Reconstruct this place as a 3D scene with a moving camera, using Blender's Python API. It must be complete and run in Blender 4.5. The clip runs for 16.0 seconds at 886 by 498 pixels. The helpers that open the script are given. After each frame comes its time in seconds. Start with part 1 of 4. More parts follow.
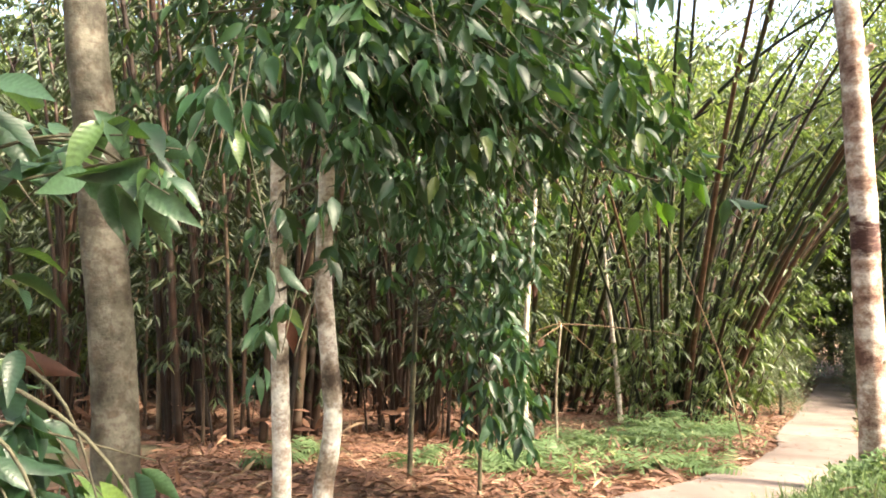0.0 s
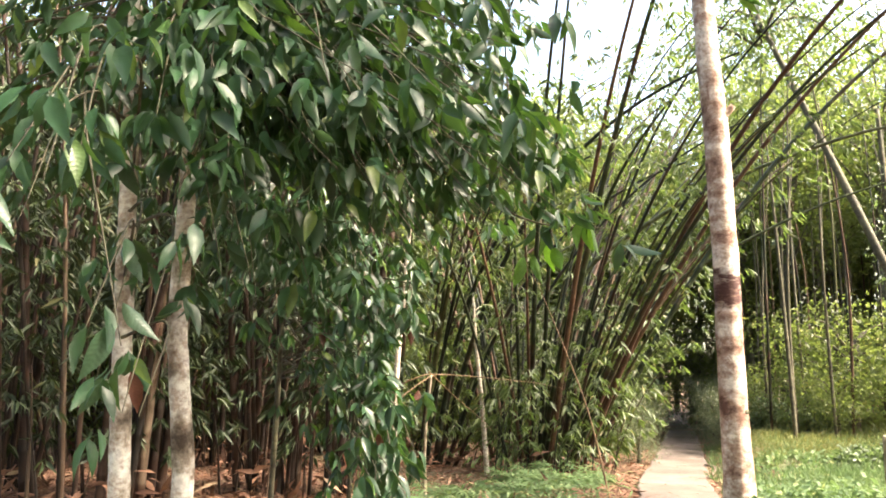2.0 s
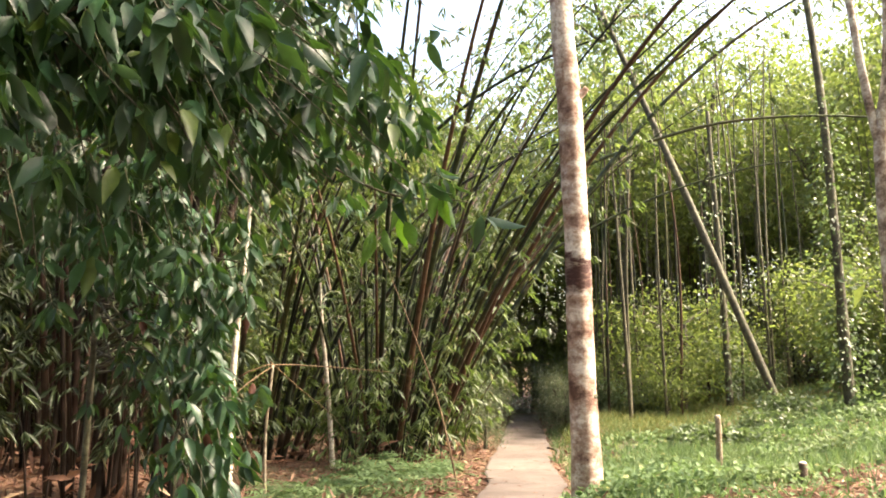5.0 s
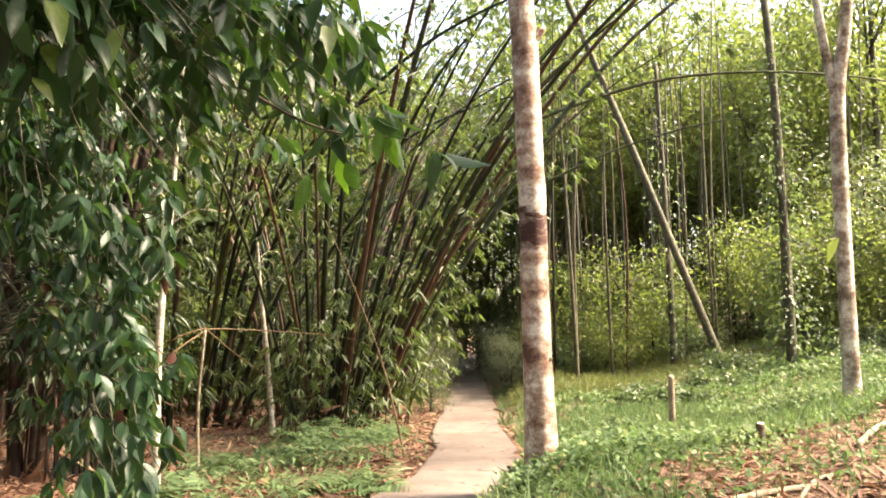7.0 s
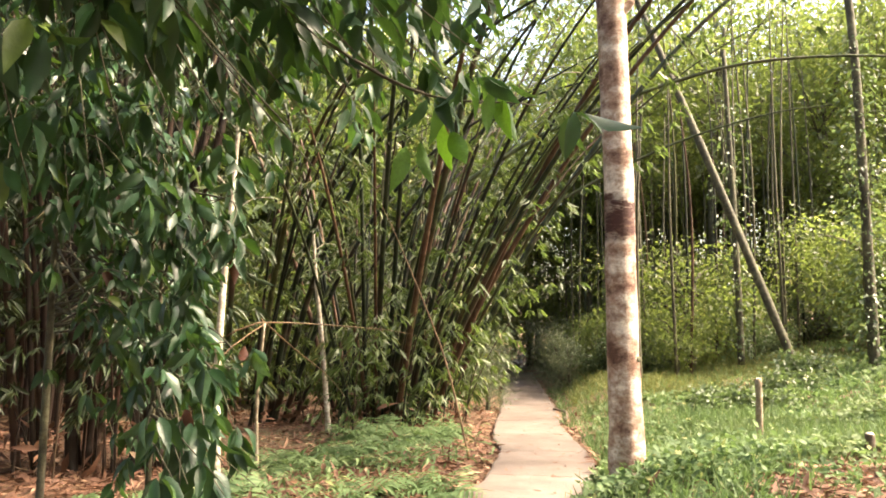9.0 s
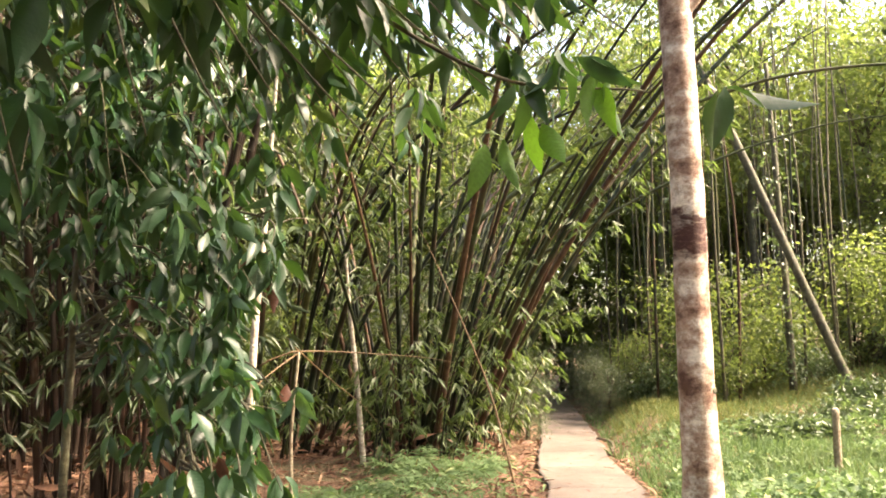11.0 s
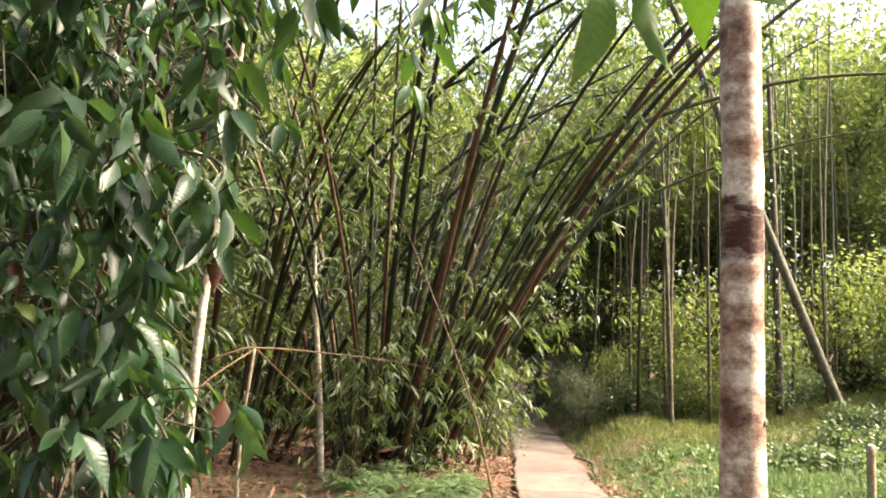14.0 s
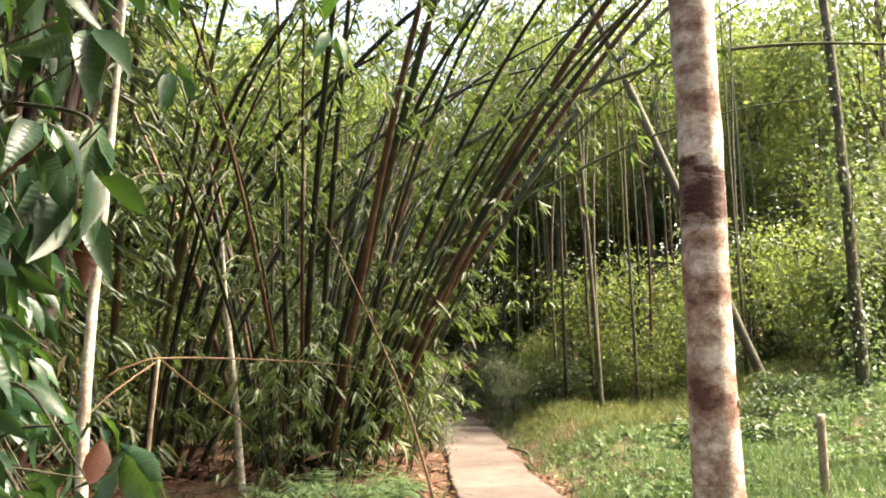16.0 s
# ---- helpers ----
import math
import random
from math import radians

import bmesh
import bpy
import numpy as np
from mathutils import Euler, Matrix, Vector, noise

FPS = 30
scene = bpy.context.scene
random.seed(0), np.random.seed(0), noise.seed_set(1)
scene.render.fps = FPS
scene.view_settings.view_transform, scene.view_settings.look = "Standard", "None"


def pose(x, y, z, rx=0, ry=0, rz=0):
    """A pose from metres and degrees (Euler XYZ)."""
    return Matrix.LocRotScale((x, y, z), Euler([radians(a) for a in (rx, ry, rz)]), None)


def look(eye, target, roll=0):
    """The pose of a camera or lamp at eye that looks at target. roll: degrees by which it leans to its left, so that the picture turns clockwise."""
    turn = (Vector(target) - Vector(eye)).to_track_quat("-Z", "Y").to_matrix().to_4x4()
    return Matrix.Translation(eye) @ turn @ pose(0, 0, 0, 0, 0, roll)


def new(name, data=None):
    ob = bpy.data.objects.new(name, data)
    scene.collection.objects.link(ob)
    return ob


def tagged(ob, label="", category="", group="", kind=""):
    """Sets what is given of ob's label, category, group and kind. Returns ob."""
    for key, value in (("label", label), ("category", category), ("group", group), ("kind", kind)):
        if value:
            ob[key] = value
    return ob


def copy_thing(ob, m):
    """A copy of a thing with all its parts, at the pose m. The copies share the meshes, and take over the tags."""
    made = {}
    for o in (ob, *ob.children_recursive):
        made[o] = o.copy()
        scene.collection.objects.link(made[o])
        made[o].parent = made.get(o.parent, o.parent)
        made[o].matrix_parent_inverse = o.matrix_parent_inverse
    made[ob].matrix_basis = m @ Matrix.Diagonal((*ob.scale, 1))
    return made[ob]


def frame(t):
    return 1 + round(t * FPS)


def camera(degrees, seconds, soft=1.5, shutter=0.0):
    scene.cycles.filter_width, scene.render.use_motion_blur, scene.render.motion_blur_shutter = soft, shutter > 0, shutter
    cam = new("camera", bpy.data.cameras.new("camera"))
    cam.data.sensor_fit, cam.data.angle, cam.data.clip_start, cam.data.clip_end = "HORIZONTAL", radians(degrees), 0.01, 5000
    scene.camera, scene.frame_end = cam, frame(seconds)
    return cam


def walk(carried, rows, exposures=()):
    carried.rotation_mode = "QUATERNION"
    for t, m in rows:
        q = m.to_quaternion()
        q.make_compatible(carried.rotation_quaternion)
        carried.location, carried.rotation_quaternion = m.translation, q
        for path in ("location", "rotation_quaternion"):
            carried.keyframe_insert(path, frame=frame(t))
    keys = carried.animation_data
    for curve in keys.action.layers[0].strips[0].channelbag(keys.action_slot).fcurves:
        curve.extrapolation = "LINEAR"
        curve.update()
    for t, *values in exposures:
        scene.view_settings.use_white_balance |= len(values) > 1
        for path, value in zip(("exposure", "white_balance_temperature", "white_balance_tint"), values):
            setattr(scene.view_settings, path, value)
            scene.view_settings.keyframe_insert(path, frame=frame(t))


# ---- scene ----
cam = camera(60.7, 16.0, 1.8)

PATH = [
    (0, (0.093, 0.111, 1.492), (0.052, 2.104, 1.653), 0.3),
    (0.5, (0.013, 0.177, 1.501), (-0.026, 2.166, 1.706), 2.1),
    (1, (-0.049, 0.287, 1.498), (0.069, 2.271, 1.728), -1.4),
    (1.5, (-0.061, 0.402, 1.476), (0.206, 2.376, 1.659), 0.5),
    (2, (0.014, 0.511, 1.497), (0.329, 2.465, 1.788), 0.4),
    (2.5, (0.15, 0.611, 1.492), (0.647, 2.532, 1.743), -0.2),
    (3, (0.166, 0.724, 1.494), (0.821, 2.598, 1.741), 2.1),
    (3.5, (0.148, 0.83, 1.497), (0.869, 2.684, 1.706), 2.0),
    (6, (0.173, 1.238, 1.484), (0.865, 3.092, 1.773), -2.0),
    (6.5, (0.293, 1.419, 1.502), (1.077, 3.241, 1.757), -1.0),
    (7, (0.34, 1.568, 1.49), (1.178, 3.377, 1.649), -1.0),
    (7.5, (0.301, 1.715, 1.501), (1.224, 3.476, 1.715), 0.5),
    (8, (0.26, 1.845, 1.495), (1.166, 3.613, 1.725), -2.3),
    (8.5, (0.268, 2.0, 1.479), (1.042, 3.838, 1.629), -0.2),
    (11, (0.269, 2.754, 1.515), (0.937, 4.627, 1.727), -0.9),
    (11.5, (0.341, 2.968, 1.518), (1.004, 4.828, 1.837), -0.4),
    (12, (0.479, 3.212, 1.528), (1.13, 5.087, 1.777), -0.4),
    (12.5, (0.503, 3.342, 1.522), (1.241, 5.183, 1.778), -0.4),
    (13, (0.461, 3.581, 1.534), (1.223, 5.399, 1.871), -0.5),
    (13.5, (0.406, 3.754, 1.509), (1.073, 5.612, 1.831), 0.5),
    (14, (0.5, 3.978, 1.494), (1.248, 5.819, 1.717), 2.1),
    (14.5, (0.632, 4.206, 1.513), (1.381, 6.036, 1.814), 1.7),
    (15, (0.668, 4.323, 1.499), (1.485, 6.134, 1.734), 1.6),
    (15.5, (0.644, 4.488, 1.499), (1.546, 6.264, 1.675), -2.2),
    (16, (0.64, 4.634, 1.485), (1.599, 6.376, 1.693), -1.6),
]
walk(cam, [(t, look(eye, target, roll)) for t, eye, target, roll in PATH], [(0, 3.2, 7500, 11), (2, 3.2, 7500, 11), (3.5, 2.9, 7500, 10), (6, 2.9, 7900, 12), (8.5, 2.92, 8000, 12), (11.5, 3.1, 8100, 13), (13.5, 2.95, 7700, 12), (16, 2.85, 7600, 10)])

# ---- world and light ----
world = bpy.data.worlds.new("overcast_sky")
scene.world = world
world.use_nodes = True
wn = world.node_tree.nodes
sky = wn.new("ShaderNodeTexSky")
sky.sky_type = "NISHITA"
sky.sun_disc = False
sky.sun_elevation = radians(48.5)
sky.sun_rotation = radians(113)
sky.dust_density = 4.0
sky.air_density = 1.0
sky.ozone_density = 1.0
wn["Background"].inputs["Strength"].default_value = 0.11
world.node_tree.links.new(sky.outputs["Color"], wn["Background"].inputs["Color"])

sun_data = bpy.data.lights.new("sun", "SUN")
sun_data.energy = 3.5
sun_data.angle = radians(11)
sun_data.color = (1.0, 0.93, 0.82)
sun_lamp = new("sun", sun_data)
sun_lamp.matrix_world = look((32, -14, 39.5), (0, 0, 0))

# ---- materials ----


def material(name):
    m = bpy.data.materials.new(name)
    m.use_nodes = True
    return m, m.node_tree.nodes, m.node_tree.links, m.node_tree.nodes["Principled BSDF"]


def ramp(nodes, stops):
    r = nodes.new("ShaderNodeValToRGB")
    e = r.color_ramp.elements
    while len(e) < len(stops):
        e.new(0.5)
    for el, (p, c) in zip(e, stops):
        el.position, el.color = p, (*c, 1)
    return r


def noise_node(nodes, links, scale, detail=4, coord=None, rough=0.6):
    n = nodes.new("ShaderNodeTexNoise")
    n.inputs["Scale"].default_value = scale
    n.inputs["Detail"].default_value = detail
    n.inputs["Roughness"].default_value = rough
    if coord is not None:
        links.new(coord, n.inputs["Vector"])
    return n


def bump_on(nodes, links, bsdf, height, strength, distance):
    b = nodes.new("ShaderNodeBump")
    b.inputs["Strength"].default_value = strength
    b.inputs["Distance"].default_value = distance
    links.new(height, b.inputs["Height"])
    links.new(b.outputs["Normal"], bsdf.inputs["Normal"])


def mixed(nodes, links, fac, a, b, mode="MIX"):
    m = nodes.new("ShaderNodeMix")
    m.data_type, m.blend_type = "RGBA", mode
    for sock, v in ((m.inputs[0], fac), (m.inputs[6], a), (m.inputs[7], b)):
        if isinstance(v, (int, float)):
            sock.default_value = v
        elif isinstance(v, tuple):
            sock.default_value = (*v, 1)
        else:
            links.new(v, sock)
    return m.outputs[2]


def leaf_material(name, dark, light, odd, rough, through_colour, through_amount, per_object=False, gloss=0.5, patchy=None):
    """Leaf blade: colour varies leaf by leaf, mottled, with light passing through."""
    m, n, l, p = material(name)
    if per_object:
        rnd = n.new("ShaderNodeObjectInfo").outputs["Random"]
    else:
        rnd = n.new("ShaderNodeNewGeometry").outputs["Random Per Island"]
    r = ramp(n, [(0.0, dark), (0.55, tuple((a + b) / 2 for a, b in zip(dark, light))), (0.93, light), (0.985, odd)])
    l.new(rnd, r.inputs[0])
    tex = n.new("ShaderNodeTexCoord")
    mott = noise_node(n, l, 14, 3, tex.outputs["Object"])
    mr = ramp(n, [(0.3, (0.6, 0.6, 0.6)), (0.7, (1.15, 1.15, 1.1))])
    l.new(mott.outputs["Fac"], mr.inputs[0])
    col = mixed(n, l, 1.0, r.outputs[0], mr.outputs[0], "MULTIPLY")
    if patchy:
        area = noise_node(n, l, 0.55, 3, tex.outputs["Object"])
        ar = ramp(n, [(0.45, (0, 0, 0)), (0.66, (0.5, 0.5, 0.5))])
        l.new(area.outputs["Fac"], ar.inputs[0])
        col = mixed(n, l, ar.outputs[0], col, patchy)
    l.new(col, p.inputs["Base Color"])
    p.inputs["Roughness"].default_value = rough
    p.inputs["Specular IOR Level"].default_value = gloss
    fine = noise_node(n, l, 60, 2, tex.outputs["Object"])
    height = fine.outputs["Fac"]
    if per_object:
        # side ribs slanting forward from the midrib
        sep = n.new("ShaderNodeSeparateXYZ")
        l.new(tex.outputs["Object"], sep.inputs[0])
        out = n.new("ShaderNodeMath")
        out.operation = "ABSOLUTE"
        l.new(sep.outputs[1], out.inputs[0])
        slant = n.new("ShaderNodeMath")
        slant.operation = "MULTIPLY_ADD"
        l.new(out.outputs[0], slant.inputs[0])
        slant.inputs[1].default_value = -0.7
        l.new(sep.outputs[0], slant.inputs[2])
        rate = n.new("ShaderNodeMath")
        rate.operation = "MULTIPLY"
        l.new(slant.outputs[0], rate.inputs[0])
        rate.inputs[1].default_value = 75.0
        rib = n.new("ShaderNodeMath")
        rib.operation = "SINE"
        l.new(rate.outputs[0], rib.inputs[0])
        height = rib.outputs[0]
    bump_on(n, l, p, height, 0.1 if per_object else 0.35, 0.004)
    t = n.new("ShaderNodeBsdfTranslucent")
    tc = mixed(n, l, 0.55, col, through_colour)
    l.new(tc, t.inputs["Color"])
    mix = n.new("ShaderNodeMixShader")
    mix.inputs[0].default_value = through_amount
    l.new(p.outputs[0], mix.inputs[1])
    l.new(t.outputs[0], mix.inputs[2])
    l.new(mix.outputs[0], n["Material Output"].inputs["Surface"])
    return m


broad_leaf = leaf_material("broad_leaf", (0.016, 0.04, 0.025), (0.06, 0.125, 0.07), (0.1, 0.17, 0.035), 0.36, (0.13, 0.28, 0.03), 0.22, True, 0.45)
# darker copy of broad_leaf: shade within the foliage put into the colour
broad_leaf_shaded = leaf_material("broad_leaf_shaded", (0.008, 0.028, 0.013), (0.03, 0.085, 0.035), (0.1, 0.15, 0.03), 0.42, (0.13, 0.28, 0.03), 0.24, False, 0.4)
bright_leaf = leaf_material("bright_leaf", (0.045, 0.12, 0.016), (0.07, 0.17, 0.024), (0.14, 0.26, 0.03), 0.4, (0.2, 0.42, 0.03), 0.4, True)
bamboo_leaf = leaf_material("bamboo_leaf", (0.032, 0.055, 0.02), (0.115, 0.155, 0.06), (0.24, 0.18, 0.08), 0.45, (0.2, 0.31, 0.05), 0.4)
forest_leaf = leaf_material("forest_leaf", (0.028, 0.046, 0.017), (0.11, 0.145, 0.046), (0.28, 0.26, 0.08), 0.45, (0.29, 0.38, 0.08), 0.55)
shade_leaf = leaf_material("shade_leaf", (0.035, 0.06, 0.03), (0.11, 0.155, 0.075), (0.24, 0.24, 0.13), 0.5, (0.2, 0.3, 0.08), 0.35)
herb_leaf = leaf_material("herb_leaf", (0.035, 0.075, 0.03), (0.15, 0.225, 0.105), (0.3, 0.29, 0.13), 0.6, (0.2, 0.32, 0.09), 0.32, False, 0.25, (0.16, 0.19, 0.09))
lawn_leaf = leaf_material("lawn_leaf", (0.07, 0.085, 0.025), (0.19, 0.2, 0.07), (0.3, 0.26, 0.12), 0.65, (0.25, 0.28, 0.07), 0.3, False, 0.25)
# bamboo_leaf again, darkened to paint in the deep shade of the grove
shaded_bamboo_leaf = leaf_material("shaded_bamboo_leaf", (0.018, 0.032, 0.013), (0.05, 0.078, 0.028), (0.13, 0.11, 0.05), 0.5, (0.12, 0.18, 0.04), 0.25)
grey_leaf = leaf_material("grey_leaf", (0.04, 0.055, 0.034), (0.15, 0.175, 0.115), (0.3, 0.26, 0.18), 0.36, (0.24, 0.31, 0.12), 0.36)
dead_leaf = leaf_material("dead_leaf", (0.05, 0.018, 0.011), (0.085, 0.03, 0.018), (0.14, 0.07, 0.035), 0.6, (0.3, 0.1, 0.03), 0.25, True, 0.3)
litter_leaf = leaf_material("litter_leaf", (0.09, 0.04, 0.026), (0.25, 0.125, 0.08), (0.42, 0.3, 0.2), 0.75, (0.3, 0.16, 0.08), 0.12)


def bark_material(name, base, pale, dark, ring_scale, stain=None, flat=1.0, banding=0.55, patch=(0.3, 0.46, 0.64), banded=1.0):
    """Smooth tropical bark with leaf-scar rings, pale lichen and dark weathering."""
    m, n, l, p = material(name)
    tex = n.new("ShaderNodeTexCoord")
    sep = n.new("ShaderNodeSeparateXYZ")
    l.new(tex.outputs["Object"], sep.inputs[0])
    wide = n.new("ShaderNodeMapping")
    wide.inputs["Scale"].default_value = (flat, flat, banded)
    l.new(tex.outputs["Object"], wide.inputs["Vector"])
    big = noise_node(n, l, 3.6, 6, wide.outputs[0], 0.65)
    mp = n.new("ShaderNodeMapping")
    mp.inputs["Scale"].default_value = (2.5, 2.5, ring_scale)
    l.new(tex.outputs["Object"], mp.inputs["Vector"])
    rings = noise_node(n, l, 2.0, 4, mp.outputs[0], 0.7)
    fine = noise_node(n, l, 38, 5, tex.outputs["Object"], 0.7)
    r1 = ramp(n, list(zip(patch, (dark, base, pale))))
    l.new(big.outputs["Fac"], r1.inputs[0])
    r2 = ramp(n, [(0.36, (0.55, 0.48, 0.44)), (0.5, (1.0, 1.0, 1.0)), (0.68, (1.12, 1.1, 1.08))])
    l.new(rings.outputs["Fac"], r2.inputs[0])
    flakes = noise_node(n, l, 13, 6, tex.outputs["Object"], 0.75)
    r4 = ramp(n, [(0.42, (0.62, 0.5, 0.44)), (0.5, (1, 1, 1)), (0.6, (1.12, 1.12, 1.12))])
    l.new(flakes.outputs["Fac"], r4.inputs[0])
    col = mixed(n, l, banding, r1.outputs[0], r2.outputs[0], "MULTIPLY")
    col = mixed(n, l, 0.8, col, r4.outputs[0], "MULTIPLY")
    r3 = ramp(n, [(0.3, (0.7, 0.68, 0.66)), (0.6, (1.05, 1.05, 1.05))])
    l.new(fine.outputs["Fac"], r3.inputs[0])
    col = mixed(n, l, 0.8, col, r3.outputs[0], "MULTIPLY")
    if stain:
        # old wet scar on the bark: a ragged band of its own at one height
        low, high, colour = stain
        wob = n.new("ShaderNodeMath")
        wob.operation = "MULTIPLY_ADD"
        l.new(big.outputs["Fac"], wob.inputs[0])
        wob.inputs[1].default_value = 0.5
        l.new(sep.outputs[2], wob.inputs[2])
        mapr = n.new("ShaderNodeMapRange")
        mapr.inputs[1].default_value, mapr.inputs[2].default_value = low, high + 0.5
        l.new(wob.outputs[0], mapr.inputs[0])
        band = ramp(n, [(0.0, (0, 0, 0)), (0.29, (0, 0, 0)), (0.34, (1, 1, 1)), (0.58, (1, 1, 1)), (0.64, (0, 0, 0)), (1.0, (0, 0, 0))])
        l.new(mapr.outputs[0], band.inputs[0])
        flake = ramp(n, [(0.4, (0.45, 0.45, 0.45)), (0.52, (1, 1, 1))])
        l.new(rings.outputs["Fac"], flake.inputs[0])
        cut = n.new("ShaderNodeMath")
        cut.operation = "MULTIPLY"
        l.new(band.outputs[0], cut.inputs[0])
        l.new(flake.outputs[0], cut.inputs[1])
        col = mixed(n, l, cut.outputs[0], col, colour)
    l.new(col, p.inputs["Base Color"])
    p.inputs["Roughness"].default_value = 0.8
    add = n.new("ShaderNodeMath")
    l.new(rings.outputs["Fac"], add.inputs[0])
    l.new(fine.outputs["Fac"], add.inputs[1])
    bump_on(n, l, p, add.outputs[0], 0.6, 0.012)
    return m


pale_bark = bark_material("pale_bark", (0.36, 0.235, 0.185), (0.7, 0.62, 0.56), (0.12, 0.055, 0.04), 9, (1.9, 2.75, (0.05, 0.014, 0.011)), 0.8, 0.5, (0.34, 0.45, 0.58), 1.15)
grey_bark = bark_material("grey_bark", (0.085, 0.08, 0.06), (0.16, 0.15, 0.12), (0.035, 0.03, 0.02), 5, None, 1.0, 0.7, (0.36, 0.48, 0.6))
white_bark = bark_material("white_bark", (0.3, 0.25, 0.2), (0.74, 0.71, 0.65), (0.07, 0.05, 0.035), 7, None, 1.0, 0.6, (0.34, 0.44, 0.55))
fork_bark = bark_material("fork_bark", (0.34, 0.27, 0.22), (0.62, 0.57, 0.5), (0.13, 0.09, 0.065), 7, None, 1.0, 0.5, (0.37, 0.47, 0.58))
dark_bark = bark_material("dark_bark", (0.065, 0.06, 0.038), (0.12, 0.115, 0.068), (0.03, 0.024, 0.016), 4)
sapling_bark = bark_material("sapling_bark", (0.44, 0.4, 0.33), (0.62, 0.58, 0.5), (0.2, 0.15, 0.11), 8)
twig_bark = bark_material("twig_bark", (0.06, 0.055, 0.03), (0.1, 0.09, 0.05), (0.035, 0.03, 0.018), 6)
weathered_wood = bark_material("weathered_wood", (0.24, 0.2, 0.14), (0.36, 0.31, 0.23), (0.13, 0.1, 0.07), 1.0)
charred_wood = bark_material("charred_wood", (0.08, 0.055, 0.04), (0.15, 0.11, 0.08), (0.03, 0.022, 0.018), 1.5)


def culm_material(name, stops, brown=(0.15, 0.095, 0.05)):
    """Bamboo culm: colour by culm, nodes and sheaths streaked along it."""
    m, n, l, p = material(name)
    info = n.new("ShaderNodeObjectInfo")
    r = ramp(n, stops)
    l.new(info.outputs["Random"], r.inputs[0])
    tex = n.new("ShaderNodeTexCoord")
    mp = n.new("ShaderNodeMapping")
    mp.inputs["Scale"].default_value = (14, 14, 1.6)
    l.new(tex.outputs["Object"], mp.inputs["Vector"])
    streak = noise_node(n, l, 1.0, 5, mp.outputs[0], 0.7)
    big = noise_node(n, l, 0.9, 4, tex.outputs["Object"])
    r2 = ramp(n, [(0.34, (0.35, 0.28, 0.2)), (0.52, (1, 1, 1)), (0.75, (1.5, 1.4, 1.15))])
    l.new(streak.outputs["Fac"], r2.inputs[0])
    col = mixed(n, l, 0.85, r.outputs[0], r2.outputs[0], "MULTIPLY")
    r3 = ramp(n, [(0.5, (0, 0, 0)), (0.66, (0.8, 0.8, 0.8))])
    l.new(big.outputs["Fac"], r3.inputs[0])
    col = mixed(n, l, r3.outputs[0], col, brown)
    l.new(col, p.inputs["Base Color"])
    p.inputs["Roughness"].default_value = 0.62
    p.inputs["Specular IOR Level"].default_value = 0.3
    bump_on(n, l, p, streak.outputs["Fac"], 0.3, 0.006)
    return m


green_culm = culm_material("green_culm", [(0.0, (0.009, 0.013, 0.007)), (0.4, (0.016, 0.024, 0.01)), (0.6, (0.03, 0.042, 0.015)), (0.72, (0.055, 0.06, 0.02)), (0.86, (0.06, 0.03, 0.018)), (1.0, (0.16, 0.1, 0.06))], (0.06, 0.025, 0.016))
# browns lowered further to carry the shade of the leaf canopy
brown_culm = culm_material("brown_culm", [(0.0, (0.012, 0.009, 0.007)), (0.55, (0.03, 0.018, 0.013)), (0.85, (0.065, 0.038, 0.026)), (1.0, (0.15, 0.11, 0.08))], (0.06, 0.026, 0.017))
arch_culm = culm_material("arch_culm", [(0.0, (0.035, 0.045, 0.016)), (1.0, (0.055, 0.07, 0.025))], (0.06, 0.05, 0.025))
dry_culm = culm_material("dry_culm", [(0.0, (0.1, 0.06, 0.032)), (1.0, (0.16, 0.1, 0.055))])


def ground_material():
    m, n, l, p = material("forest_floor")
    tex = n.new("ShaderNodeTexCoord")
    big = noise_node(n, l, 0.35, 5, tex.outputs["Object"])
    mid = noise_node(n, l, 3.0, 6, tex.outputs["Object"], 0.7)
    fine = noise_node(n, l, 26, 6, tex.outputs["Object"], 0.75)
    r = ramp(n, [(0.32, (0.07, 0.045, 0.028)), (0.5, (0.15, 0.085, 0.05)), (0.66, (0.24, 0.14, 0.085))])
    l.new(mid.outputs["Fac"], r.inputs[0])
    r2 = ramp(n, [(0.35, (0.5, 0.5, 0.5)), (0.65, (1.25, 1.2, 1.15))])
    l.new(fine.outputs["Fac"], r2.inputs[0])
    col = mixed(n, l, 1.0, r.outputs[0], r2.outputs[0], "MULTIPLY")
    r3 = ramp(n, [(0.48, (0, 0, 0)), (0.62, (1, 1, 1))])
    l.new(big.outputs["Fac"], r3.inputs[0])
    col = mixed(n, l, r3.outputs[0], col, (0.085, 0.075, 0.035))
    l.new(col, p.inputs["Base Color"])
    p.inputs["Roughness"].default_value = 0.95
    add = n.new("ShaderNodeMath")
    l.new(mid.outputs["Fac"], add.inputs[0])
    l.new(fine.outputs["Fac"], add.inputs[1])
    bump_on(n, l, p, add.outputs[0], 0.9, 0.05)
    return m


